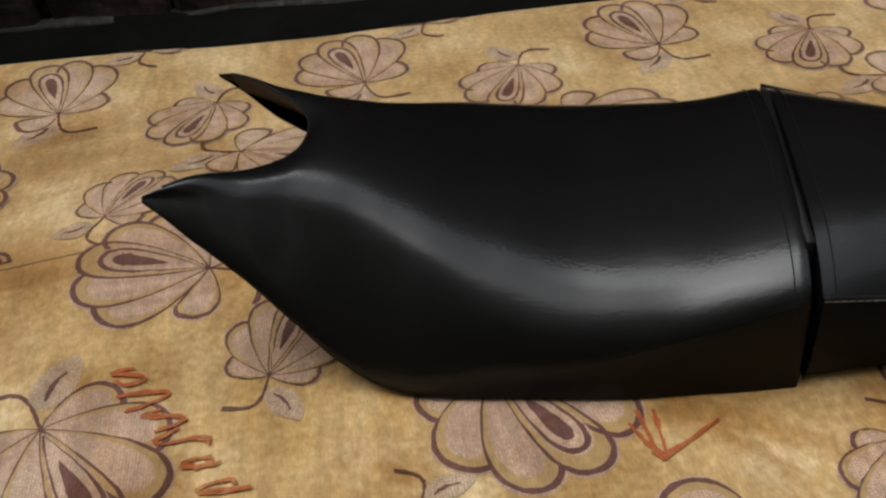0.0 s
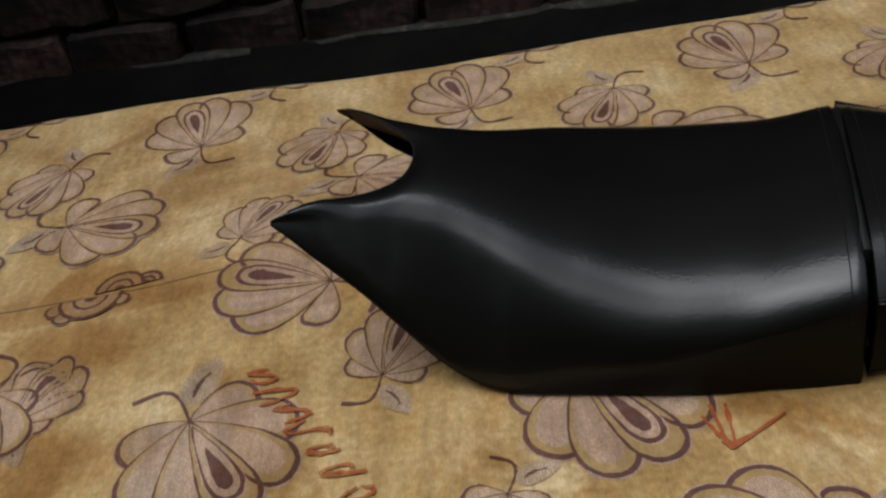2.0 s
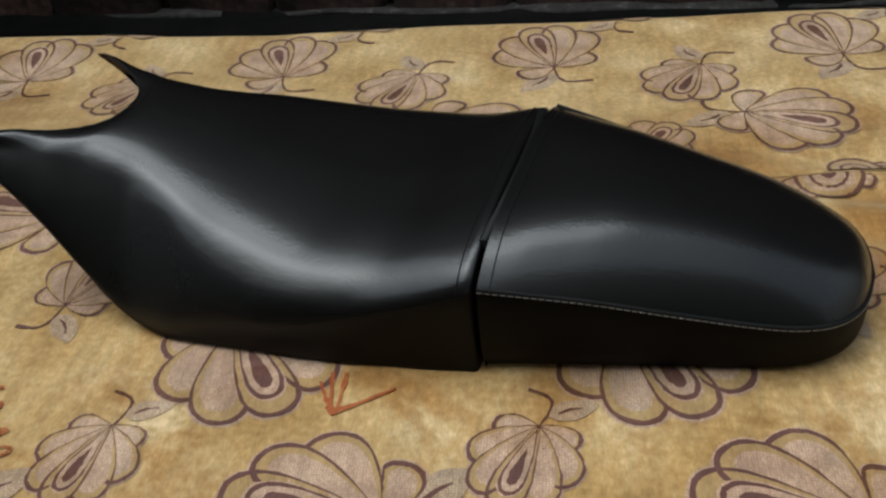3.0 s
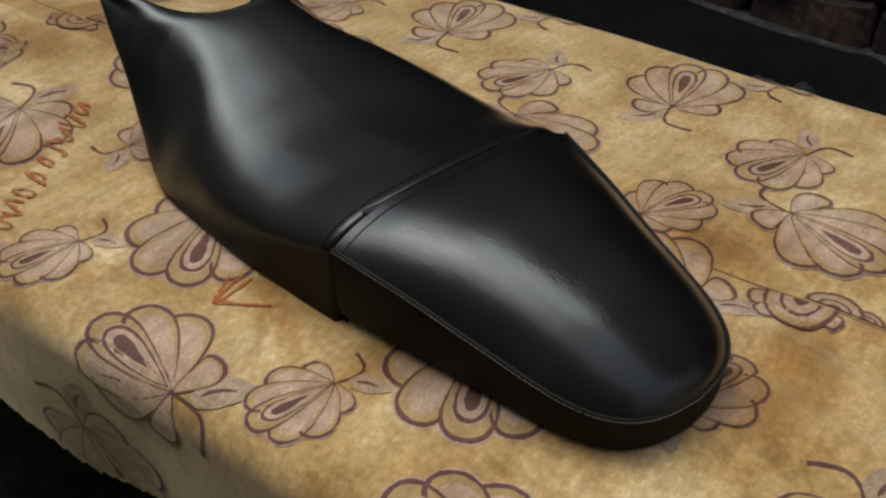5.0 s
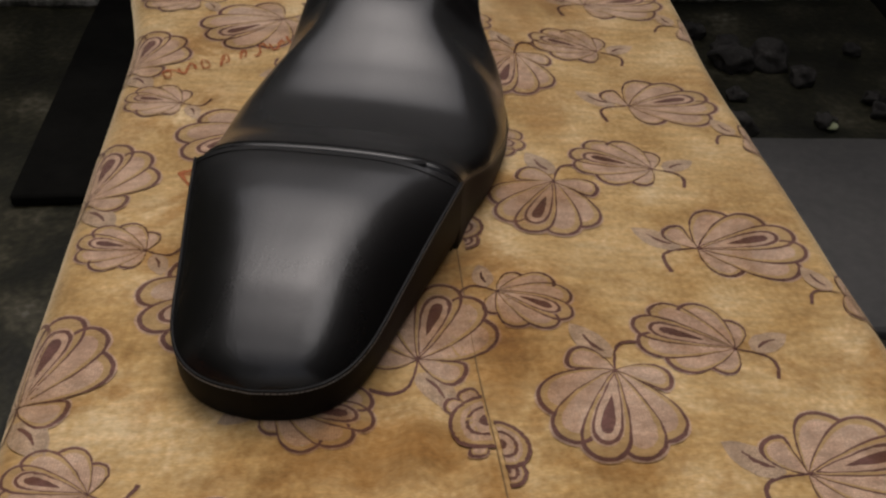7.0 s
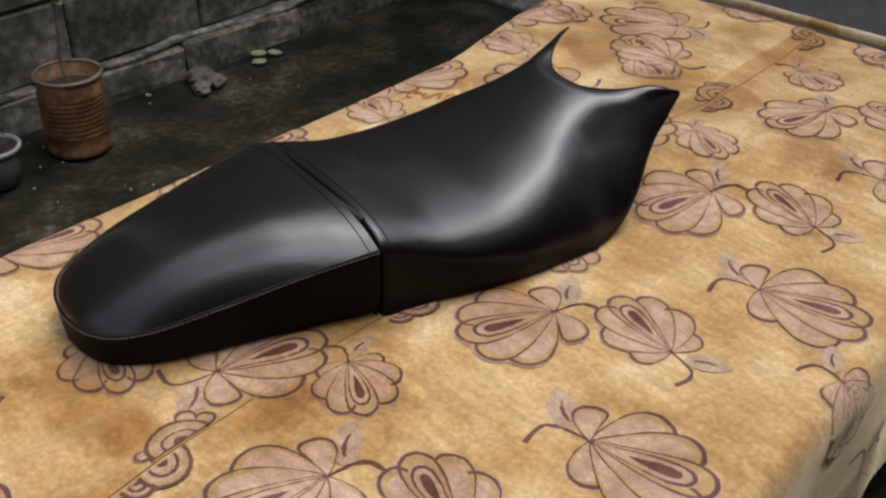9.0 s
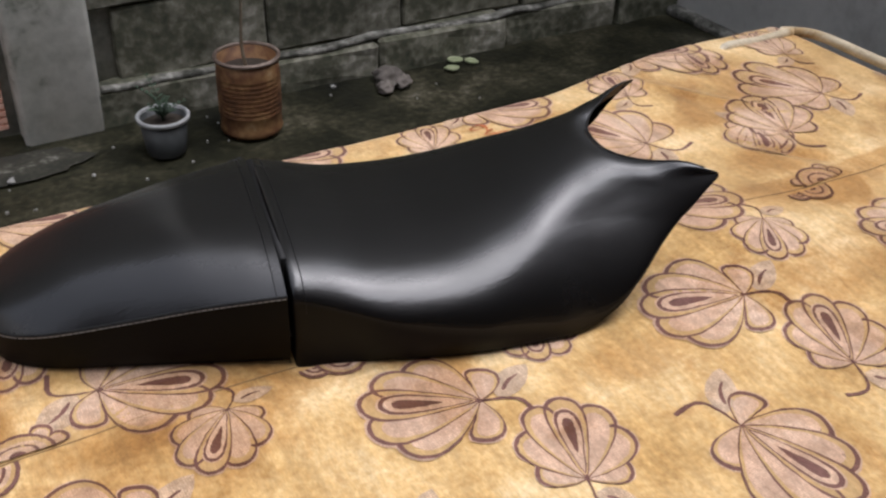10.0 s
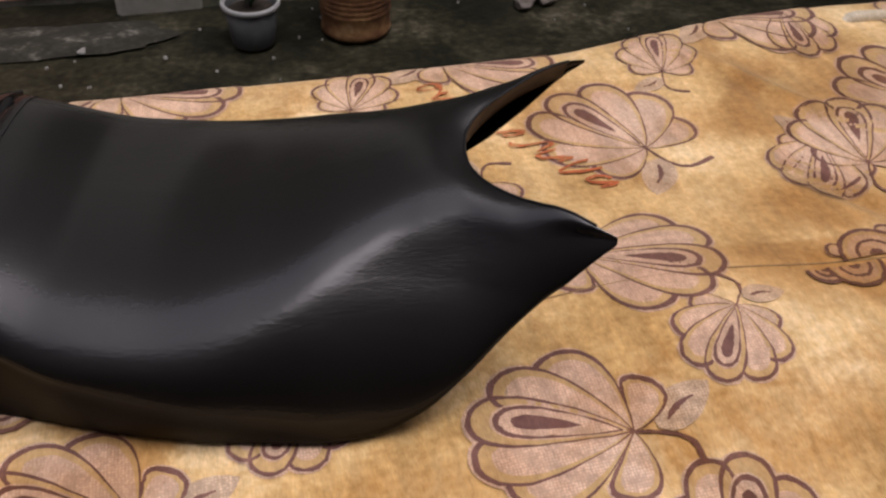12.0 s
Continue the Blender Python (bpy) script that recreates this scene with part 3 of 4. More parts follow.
def cloth():
    us = [X0 - hem(9) + i * 0.0065 for i in range(int((X1 - X0 + 2 * hem(9)) / 0.0065) + 1)]
    nv = int((Y1 - Y0) / 0.0065)
    rows = []
    for u in us:
        lo, hi = hem(u + 3), hem(u) + 0.09
        vs = [Y0 - lo * (1 - k / 30) for k in range(30)] + [Y0 + (Y1 - Y0) * k / nv for k in range(nv)] + [Y1 + hi * k / 30 for k in range(31)]
        rows.append([on_cloth(u, v) for v in vs])
    v, f = loft(rows)
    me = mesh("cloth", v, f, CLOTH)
    ob = new("tablecloth", me)
    return tagged(ob, "worn stained gold chenille tablecloth woven with plum and pink flowers", "cloth")


tablecloth = cloth()
table()


class Print:
    """Collects woven shapes that lie on the cloth."""

    def __init__(self, u, v, angle, size):
        self.v, self.f, self.i = [], [], []
        self.u0, self.v0, self.size, self.low = u, v, size, 0.0004
        self.c, self.s = math.cos(radians(angle)), math.sin(radians(angle))

    def put(self, a, b, off):
        u = self.u0 + self.size * (a * self.c - b * self.s)
        v = self.v0 + self.size * (a * self.s + b * self.c)
        wob = 0.0012
        u += wob * noise.noise(Vector((u * 330, v * 330, 0)))
        v += wob * noise.noise(Vector((u * 330, v * 330, 9)))
        ok = Y0 - hem(u + 3) + 0.004 < v < Y1 + hem(u) + 0.088 and X0 - 0.15 < u < X1 + 0.15
        self.v.append(on_cloth(u, v, off))
        return ok

    def strip(self, left, right, mi, off, across=1):
        n = len(left)
        base = len(self.v)
        ok = []
        for c in range(across + 1):
            f = c / across
            ok += [self.put(p[0] + (q[0] - p[0]) * f, p[1] + (q[1] - p[1]) * f, off) for p, q in zip(left, right)]
        for c in range(across):
            for k in range(n - 1):
                i = c * n + k
                if ok[i] and ok[i + 1] and ok[i + n] and ok[i + n + 1]:
                    self.f.append((base + i, base + i + 1, base + i + n + 1, base + i + n))
                    self.i.append(mi)

    def ribbon(self, pts, widths, mi, off):
        left, right = [], []
        for k, p in enumerate(pts):
            q0, q1 = pts[max(k - 1, 0)], pts[min(k + 1, len(pts) - 1)]
            dx, dy = q1[0] - q0[0], q1[1] - q0[1]
            d = math.hypot(dx, dy) or 1
            w = widths[k] / 2
            left.append((p[0] - dy / d * w, p[1] + dx / d * w))
            right.append((p[0] + dy / d * w, p[1] - dx / d * w))
        self.strip(left, right, mi, off)

    def petal(self, ang, length, width, bend, off, kind, start=0.0):
        """kind 0: plain petal; 1: main petal with a nested drop. Shapes in units of the flower's length."""
        a = radians(ang)

        def at(s, w):
            r = start + (length - start) * s
            t = a + bend * s * s
            x, y = r * math.cos(t), r * math.sin(t)
            return (x - w * math.sin(t), y + w * math.cos(t))

        def half(s, k=1.0):
            return k * width / 2 * (s ** 0.8) * math.sqrt(max(0.0, 1 - s ** 5)) * 1.44

        def body(s0, s1, k, mi, o):
            n = 13
            ss = [s0 + (s1 - s0) * (1 - (1 - j / (n - 1)) ** 1.6) for j in range(n)]
            loc = [(s - s0) / (s1 - s0) for s in ss]
            self.strip([at(s, half(q, k)) for s, q in zip(ss, loc)], [at(s, -half(q, k)) for s, q in zip(ss, loc)], mi, o, 6)

        def edge(s0, s1, k, thick, o, mi=2):
            n = 15
            ss = [(1 - (1 - j / (n - 1)) ** 1.8) for j in range(n)]
            pts = [at(s0 + (s1 - s0) * q, half(q, k)) for q in ss] + [at(s0 + (s1 - s0) * q, -half(q, k)) for q in reversed(ss[:-1])]
            m = len(pts)
            wd = [thick * (0.24 + 0.76 * math.sin(math.pi * j / (m - 1)) ** 2.5) for j in range(m)]
            self.ribbon(pts, wd, mi, o)

        step = 0.00006
        edge(0.15, 1.01, 1.02, 0.054, self.low, 0)
        body(0, 1, 1.0, 1, off)
        if kind == 0:
            body(0.02, 0.90, 0.70, 0, off + step)
            edge(0, 1, 1.0, 0.041, off + 2 * step)
        else:
            body(0.04, 0.87, 0.72, 0, off + step)
            edge(0, 1, 1.0, 0.041, off + 2 * step)
            edge(0.06, 0.83, 0.60, 0.041, off + 2 * step)
            body(0.30, 0.74, 0.30, 2, off + 3 * step)

    def leaf(self, x, y, ang, length, off):
        """A pale teardrop of open weave with a dark dash in it."""
        a = radians(ang)

        def at(s, w):
            return (x + length * s * math.cos(a) - w * math.sin(a), y + length * s * math.sin(a) + w * math.cos(a))

        ss = [j / 9 for j in range(10)]
        hw = [0.3 * length * math.sin(math.pi * s ** 0.8) ** 0.7 for s in ss]
        self.strip([at(s, w) for s, w in zip(ss, hw)], [at(s, -w * 0.8) for s, w in zip(ss, hw)], 3, off, 4)
        self.ribbon([at(0.18 + 0.5 * s, 0.05 * length * math.sin(math.pi * s)) for s in ss], [0.012 + 0.05 * length * math.sin(math.pi * s ** 0.7) for s in ss], 2, off + 0.0002)

    def stem(self, ctrl, thick, off):
        pts = [(p.x, p.y) for p in spline([(q[0], q[1], 0) for q in ctrl], 16)]
        self.ribbon(pts, [thick * (0.4 + 0.6 * j / 15) for j in range(16)], 2, off)

    def done(self, name, label=""):
        me = mesh(name, self.v, self.f, [PETAL, PETAL_GOLD, OUTLINE, LEAFWEAVE], True, self.i)
        return part(name, me, None, tablecloth, label)


def flower(u, v, angle, length, style, side=1, level=2):
    """A fan of petals round a base point, with a curled stem and a leaf. side mirrors it."""
    p = Print(u, v, angle, length * 0.94)
    base = 0.0005 + 0.0004 * level
    p.low = base - 0.0001
    # (angle, length, width, bend, kind) from the outside to the middle
    fans = {
        "wide": [(-76, 0.50, 0.25, -0.14, 0), (78, 0.48, 0.25, 0.14, 0), (-45, 0.76, 0.32, -0.14, 0), (46, 0.75, 0.32, 0.14, 0), (-22, 0.93, 0.31, -0.08, 0), (22, 0.92, 0.31, 0.08, 0), (0, 1.0, 0.37, 0, 1)],
        "fan": [(92, 0.36, 0.22, 0.12, 0), (-62, 0.45, 0.23, -0.1, 0), (40, 0.66, 0.29, 0.16, 0), (-34, 0.87, 0.30, -0.1, 0), (19, 0.83, 0.29, 0.08, 0), (-16, 0.96, 0.29, -0.04, 0), (0, 1.0, 0.35, 0, 1)],
        "long": [(-78, 0.44, 0.23, -0.1, 0), (84, 0.38, 0.23, 0.1, 0), (-36, 0.81, 0.31, -0.12, 0), (39, 0.72, 0.31, 0.14, 0), (-19, 0.93, 0.30, -0.05, 0), (18, 0.88, 0.30, 0.05, 0), (0, 1.0, 0.37, 0, 1)],
        "shell": [(-64, 0.41, 0.21, -0.1, 0), (66, 0.42, 0.21, 0.1, 0), (-37, 0.70, 0.28, -0.1, 0), (40, 0.71, 0.29, 0.1, 0), (20, 0.88, 0.30, 0.05, 0), (-17, 0.90, 0.29, -0.05, 0), (0, 1.0, 0.36, 0, 1)],
    }
    for k, (a, ln, w, bend, kind) in enumerate(fans[style]):
        if kind == 0:
            a, ln, w = a * 1.30, ln * 1.05, w * 1.20
        p.petal(side * a, ln, w, -side * 0.27 * radians(a) * (1 - 0.5 * min(1.0, abs(a) / 110)), base + 0.00008 * k, kind)
    p.stem([(0, 0), (-0.14, 0.02 * side), (-0.32, 0.04 * side), (-0.42, -0.06 * side), (-0.42, -0.28 * side)], 0.045, base - 0.00004)
    p.leaf(-0.15, 0.04 * side, 128 * side, 0.50, base)
    return p.done("flower_motif")


def vine(u, v):
    """A curled rosette with small petals on either side, strung along the seam."""
    p = Print(u, v, 4, 0.085)
    p.low = 0.0013

    def circle(x, y, r, a0=0.0, a1=360.0, n=28):
        return [(x + r * math.cos(radians(a0 + (a1 - a0) * k / n)), y + r * math.sin(radians(a0 + (a1 - a0) * k / n))) for k in range(n + 1)]

    def half_disc(x, y, r, mi, off):
        up = circle(x, y, r, 180, 0, 14)
        p.strip(up, [(a, y) for a, b in up], mi, off, 3)

    for k, (x, y, ang, ln) in enumerate(((-0.26, -0.06, 205, 0.36), (-0.22, -0.10, 240, 0.38), (0.14, -0.06, 330, 0.32))):
        q = Print(u + 0.085 * x, v + 0.085 * y, 4, 0.085)
        q.low = 0.0013
        q.petal(ang, ln, ln * 0.6, 0.0, 0.0014 + 0.00008 * k, 0)
        base = len(p.v)
        p.v += q.v
        p.f += [tuple(i + base for i in f) for f in q.f]
        p.i += q.i
    # a rosette on one side of the seam and two lobes on the other, each cut off by it
    for x, y, r, way, off in ((-0.06, -0.03, 0.38, -1, 0.0020), (0.62, 0.05, 0.19, 1, 0.0016), (0.28, 0.05, 0.30, 1, 0.0018)):
        half_disc(x, y, r * way, 1, off)
        half_disc(x, y, r * 0.8 * way, 0, off + 0.00006)
        p.ribbon(circle(x, y, r, 183 * way, -3 * way), [0.05] * 29, 2, off + 0.00012)
        p.ribbon(circle(x, y, r * 0.55, 180 * way, 0), [0.04] * 29, 2, off + 0.00014)
        half_disc(x, y, r * 0.22 * way, 2, off + 0.00016)
    return p.done("vine_motif")


STEP = 0.34
# rows of the woven pattern: place of one motif, direction, length, fan, mirror
ROWS = [
    (0.367, 0.182, 106, 0.132, "fan", 1, 0), (0.541, 0.170, -114, 0.110, "shell", -1, 1), (0.233, 0.040, -20, 0.124, "long", -1, 2),
    (0.452, -0.058, 62, 0.088, "shell", 1, 1), (0.112, 0.322, 75, 0.10, "shell", 1, 2), (0.367, 0.51, 100, 0.14, "fan", 1, 0),
    (0.088, -0.302, -63, 0.134, "wide", 1, 0), (0.017, -0.428, -108, 0.086, "shell", 1, 1), (0.245, -0.512, 168, 0.131, "long", -1, 2),
    (-0.081, -0.277, 70, 0.096, "shell", -1, 1), (-0.130, -0.147, 165, 0.127, "long", -1, 0), (0.088, -0.655, -63, 0.139, "wide", 1, 0),
]
for fu, fv, fa, fl, fs, fm, fk in ROWS:
    k0 = math.ceil((X0 - 0.05 - fu) / STEP)
    while fu + k0 * STEP < X1:
        if not (k0 == -1 and fv == -0.147):
            flower(fu + k0 * STEP, fv, fa + random.uniform(-4, 4), fl, fs, fm, fk)
        k0 += 1
flower(-0.450, -0.232, -107, 0.126, "shell", 1)
flower(-0.523, -0.503, 74, 0.09, "shell", 1)
for k in range(-4, 2):
    vine(0.640 + k * STEP, seam_y(0.640 + k * STEP))


def chalk(strokes, name, label, wide=0.0040, off=0.0022):
    p = Print(0, 0, 0, 1)
    for st in strokes:
        pts = [(q.x, q.y) for q in spline([(a, b, 0) for a, b in st], 14)] if len(st) > 3 else [(st[0][0] + (st[-1][0] - st[0][0]) * j / 9, st[0][1] + (st[-1][1] - st[0][1]) * j / 9) for j in range(10)]
        p.ribbon(pts, [wide * (0.45 + 1.1 * abs(noise.noise(Vector((a * 260, b * 260, 2))))) for a, b in pts], 0, off)
    me = mesh(name, p.v, p.f, [CHALK], True)
    part(name, me, None, tablecloth, label)


chalk([[(0.186, -0.366), (0.191, -0.411)], [(0.198, -0.367), (0.196, -0.411)], [(0.177, -0.376), (0.193, -0.413)], [(0.193, -0.412), (0.241, -0.385)], [(0.186, -0.405), (0.200, -0.406)], [(0.190, -0.409), (0.212, -0.401)]], "chalk_arrow", "red chalk arrow", 0.0046, 0.0014)

# a row of hasty red chalk scribbles that cannot be read: loops and dashes along the row
random.seed(11)
for n in range(9):
    mid, high = 0.03 + 0.115 * n, random.uniform(0.36, 0.5)
    turns, phase = random.choice((0.7, 0.9, 1.2)), random.uniform(0, 6)
    for _ in range(2):
        loop = []
        for k in range(9):
            a = phase + math.tau * turns * k / 8
            loop.append((mid + 0.042 * math.cos(a) + 0.006 * (k - 4) + random.uniform(-0.008, 0.008), 1.15 * high * math.sin(a * 1.3) + random.uniform(-0.12, 0.12)))
        chalk([[(-0.068 - 0.129 * a - 0.032 * 0.855 * h, -0.462 + 0.215 * a - 0.032 * 0.52 * h) for a, h in loop]], "chalk_stroke", "red chalk stroke", 0.0031)

# seam across the cloth
sv, sf = tube([on_cloth(X0 + 0.01 + (X1 - X0 - 0.02) * k / 120, seam_y(X0 + 0.01 + (X1 - X0 - 0.02) * k / 120), 0.0002) for k in range(121)], 0.0009, 5)
part("cloth_seam", mesh("cloth_seam", sv, sf, SEAMTHREAD), None, tablecloth)


# ---------------------------------------------------------------- motorcycle seat
SEAT_TURN = -12.4
SECTION = 64


def seat():
    s = thing("motorcycle_seat", (0.338, -0.229, 0.010), "black vinyl motorcycle seat with forked nose on a flowered cloth", "motorcycle seat", turn=SEAT_TURN)

    # rider's half, lofted from nose to gap: height of the middle, a shoulder point, the lower edge
    top = curve_through([(-0.49, 0.146), (-0.45, 0.149), (-0.40, 0.148), (-0.35, 0.140), (-0.29, 0.122), (-0.22, 0.101), (-0.15, 0.089), (-0.09, 0.0925), (-0.04, 0.1045), (-0.005, 0.112)])
    ridge_y = curve_through([(-0.49, 0.104), (-0.44, 0.095), (-0.405, 0.085), (-0.37, 0.079), (-0.335, 0.081), (-0.30, 0.091), (-0.27, 0.105), (-0.23, 0.123), (-0.19, 0.138), (-0.15, 0.147), (-0.11, 0.150), (-0.06, 0.148), (-0.02, 0.144), (-0.005, 0.142)])
    ridge_z = curve_through([(-0.49, 0.141), (-0.44, 0.138), (-0.405, 0.133), (-0.37, 0.125), (-0.335, 0.117), (-0.30, 0.107), (-0.27, 0.096), (-0.23, 0.080), (-0.19, 0.067), (-0.15, 0.060), (-0.11, 0.058), (-0.06, 0.067), (-0.02, 0.081), (-0.005, 0.086)])
    outer = curve_through([(-0.49, 0.109), (-0.45, 0.116), (-0.41, 0.128), (-0.37, 0.143), (-0.32, 0.161), (-0.27, 0.171), (-0.2, 0.170), (-0.13, 0.163), (-0.06, 0.150), (-0.005, 0.143)])
    foot = curve_through([(-0.49, 0.138), (-0.45, 0.115), (-0.41, 0.082), (-0.37, 0.044), (-0.34, 0.018), (-0.31, 0.003), (-0.285, 0.0), (-0.005, 0.0)])

    fork_x, tip_x = -0.374, -0.474

    def twist(p):
        """The nose is sprung a little, one horn higher than the other."""
        k = min(1.0, max(0.0, (-0.27 - p[0]) / 0.2))
        low = 0.010 * max(0.0, 1 - p[2] / 0.10) * min(1.0, max(0.0, (-0.05 - p[0]) / 0.15))
        low *= 1.0 if p[1] > 0 else 0.55
        low += 0.012 * ramp((p[1] - 0.05) / 0.06) * math.sin(math.pi * min(1.0, max(0.0, p[2] / 0.125))) * ramp((-0.03 - p[0]) / 0.08) * ramp((p[0] + 0.44) / 0.1)
        return (p[0], p[1] + low, p[2] - 0.085 * p[1] * k * k * (3 - 2 * k))

    def inner(x):
        if x >= fork_x:
            return 0.0
        q = (fork_x - x) / (fork_x - tip_x)
        return 0.100 * q ** 0.42

    rim = [(fork_x - (fork_x - tip_x) * (k / 60) ** 2) for k in range(61)]
    rim = [(a, inner(a)) for a in rim]

    def roll(x, y):
        """The vinyl rolls over towards the edge of the fork."""
        if x > fork_x + 0.03:
            return 0.0
        d = min(math.hypot(x - a, y - b) for a, b in rim)
        return 0.010 * max(0.0, 1 - d / 0.024) ** 2 * (1 if x > fork_x else max(0.15, 1 - (fork_x - x) / 0.07))

    def section(x):
        g, zt, ry, rz, wo, b = inner(x), top(x), ridge_y(x), ridge_z(x), outer(x), foot(x)
        ry = max(ry, g + 0.003)
        # the crown carries on over the roots of the horns, then narrows with them
        k = min(1.0, max(0.0, (fork_x - x) / 0.075))
        g0 = g * k * k * (3 - 2 * k)

        def across(f):
            return g0 + f * (ry - g0)

        d = zt - rz
        nose = ramp((-0.14 - x) / 0.22)
        rear = ramp((x + 0.26) / 0.12)
        e = min(1.0, max(0.0, (wo - ry) / 0.03)) * min(1.0, (rz - b) / 0.06)
        h, q = rz - b, 0.62 + 0.38 * nose

        def flank(f):
            """The side below the shoulder: bulging in the middle, straight at the nose."""
            return (ry + (wo - ry) * f ** q + 0.005 * e * math.sin(math.pi * f) - 0.004 * e * f * f * (1 - nose), rz - h * f)

        ctrl = [(g0, zt), (across(0.25), zt - 0.02 * d), (across(0.5), zt - (0.11 - 0.03 * rear) * d), (across(0.72), zt - (0.30 - 0.06 * rear) * d), (across(0.88), zt - (0.57 - 0.07 * rear) * d), (ry + 0.001 * e, rz), flank(0.14), flank(0.32), flank(0.55), flank(0.78), (flank(0.93)[0] - 0.002 * e, flank(0.93)[1]), (wo - 0.005 * e, b + 0.025 * h), (wo - 0.014 * e, b), (wo - 0.03 * e, b - 0.001)]
        fine = spline([(c[0], c[1], 0) for c in ctrl], 120)
        if g > g0 + 1e-6:
            i0 = next(i for i, p in enumerate(fine) if p.x > g)
            a, c = fine[i0 - 1], fine[i0]
            fine = [a.lerp(c, (g - a.x) / (c.x - a.x))] + fine[i0:]
        run = [0.0]
        for a, c in zip(fine, fine[1:]):
            run.append(run[-1] + (c - a).length)
        out, i = [], 0
        for q in range(SECTION):
            t = run[-1] * q / (SECTION - 1)
            while i < len(run) - 2 and run[i + 1] < t:
                i += 1
            p = fine[i].lerp(fine[i + 1], (t - run[i]) / max(1e-9, run[i + 1] - run[i]))
            out.append((x, p.x, p.y - roll(x, p.x)))
        # the horns end in a small rounded point
        k = (tip_x + 0.034 - x) / 0.034
        if k > 0:
            k = 0.2 + 0.8 * max(0.0, 1 - k ** 1.5) ** 0.72
            out = [(x, 0.106 + (y - 0.106) * k, 0.141 + (z - 0.141) * k) for _, y, z in out]
        return out

    xs = [tip_x + (fork_x - tip_x) * (1 - (1 - k / 30) ** 1.9) for k in range(31)] + [tip_x + 0.0165 * (k / 8) ** 2 for k in range(1, 8)] + [tip_x + 0.018]
    xs = sorted(xs + [fork_x + 0.0015, fork_x + 0.004, fork_x + 0.0075]) + [fork_x + 0.012 + k * (0.359 / 52) for k in range(53)]
    xs[-1] = -0.0035
    half = [section(x) for x in xs]
    # rounded lip at the gap
    last = half[-1]
    lip = []
    for dx, sc in ((0.002, 0.988), (0.003, 0.965)):
        lip.append([(last[0][0] + dx, y * sc, z * sc if z > 0.01 else z) for _, y, z in last])
    half += lip
    verts, faces = loft(half)
    nrow = len(half[0])
    n = len(verts)
    verts = [twist(p) for p in verts + [(x, -y, z) for x, y, z in verts]]
    faces = [f[::-1] for f in faces] + [tuple(n + i for i in f) for f in faces]
    faces.append(tuple(range(nrow)))
    faces.append(tuple(n + i for i in reversed(range(nrow))))
    # end face
    e0 = (len(half) - 1) * nrow
    faces.append(tuple(range(e0, e0 + nrow)) + tuple(n + i for i in reversed(range(e0, e0 + nrow))))
    bm = bmesh.new()
    me = mesh("tmp", verts, faces, VINYL)
    bm.from_mesh(me)
    bmesh.ops.remove_doubles(bm, verts=bm.verts, dist=0.00003)
    bmesh.ops.recalc_face_normals(bm, faces=bm.faces)
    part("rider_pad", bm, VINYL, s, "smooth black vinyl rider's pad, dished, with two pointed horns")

    # lining under the horns, round the fork
    rows = []
    stations = [tip_x + 0.014 + (fork_x - tip_x - 0.014) * (1 - (1 - k / 24) ** 2.2) for k in range(25)]
    for sgn, seq in ((1, stations), (-1, stations[::-1][1:])):
        for x in seq:
            sec = section(x)
            q = min(1.0, (x - tip_x) / (fork_x - tip_x))
            a, b = sec[0], (x, outer(x) - 0.006, foot(x) + 0.002)
            drop = 0.06 * q ** 3
            rows.append([(x + 0.0006 + 0.012 * f * q, sgn * (a[1] + (b[1] - a[1]) * f * (1 - 0.85 * q ** 4)), a[2] + (b[2] - a[2]) * f * (1 - q ** 4) - drop * f * q) for f in (0, 0.08, 0.3, 0.65, 1.0)])
            rows[-1] = [twist(p) for p in rows[-1]]
    v, f = loft(rows)
    part("fork_lining", mesh("fork_lining", v, f, LINING), None, s, "dull brown-black lining inside the fork")

    lip = []
    for sgn, seq in ((1, stations), (-1, stations[::-1][1:])):
        lip += [twist((x, sgn * section(x)[0][1], section(x)[0][2])) for x in seq]
    v, f = tube(lip, 0.0012, 6)
    part("fork_welt", mesh("fork_welt", v, f, PIPING), None, s)

    # pillion half: outline round the tail
    wo = curve_through([(0.004, 0.143), (0.058, 0.131), (0.117, 0.1175), (0.165, 0.1065), (0.2, 0.099), (0.23, 0.091), (0.255, 0.080), (0.272, 0.0665), (0.284, 0.049), (0.291, 0.028), (0.2945, 0.0)])
    piping_z = curve_through([(0.004, 0.089), (0.08, 0.078), (0.16, 0.062), (0.24, 0.048), (0.2945, 0.040)])
    spine = curve_through([(0.004, 0.1135), (0.04, 0.1165), (0.08, 0.116), (0.14, 0.108), (0.2, 0.095), (0.235, 0.082), (0.26, 0.071), (0.279, 0.061), (0.289, 0.051), (0.2945, 0.0406)])
    side = [0.004 + 0.251 * k / 44 for k in range(44)] + [0.255 + 0.0395 * (1 - (1 - k / 24) ** 2.2) for k in range(25)]
    line = [(x, wo(x)) for x in side]
    line = line + [(x, -y) for x, y in reversed(line[:-1])]

    def bend(x):
        return -0.018 * x
    xc = 0.20

    across = [math.copysign(1 - (1 - abs(k) / 24) ** 1.9, k) for k in range(-24, 25)]

    def crown(x, a):
        """The pad's top: x along, a from one rim (-1) to the other (1)."""
        zp = piping_z(x)
        return (x, a * wo(x) + bend(x), zp + (spine(x) - zp) * (1 - abs(a) ** (3.2 if a > 0 else 3.5 + 0.6 * (1 - ramp(x / 0.1)))))

    v, f = loft([[crown(x, a) for a in across] for x in side])
    bm = bmesh.new()
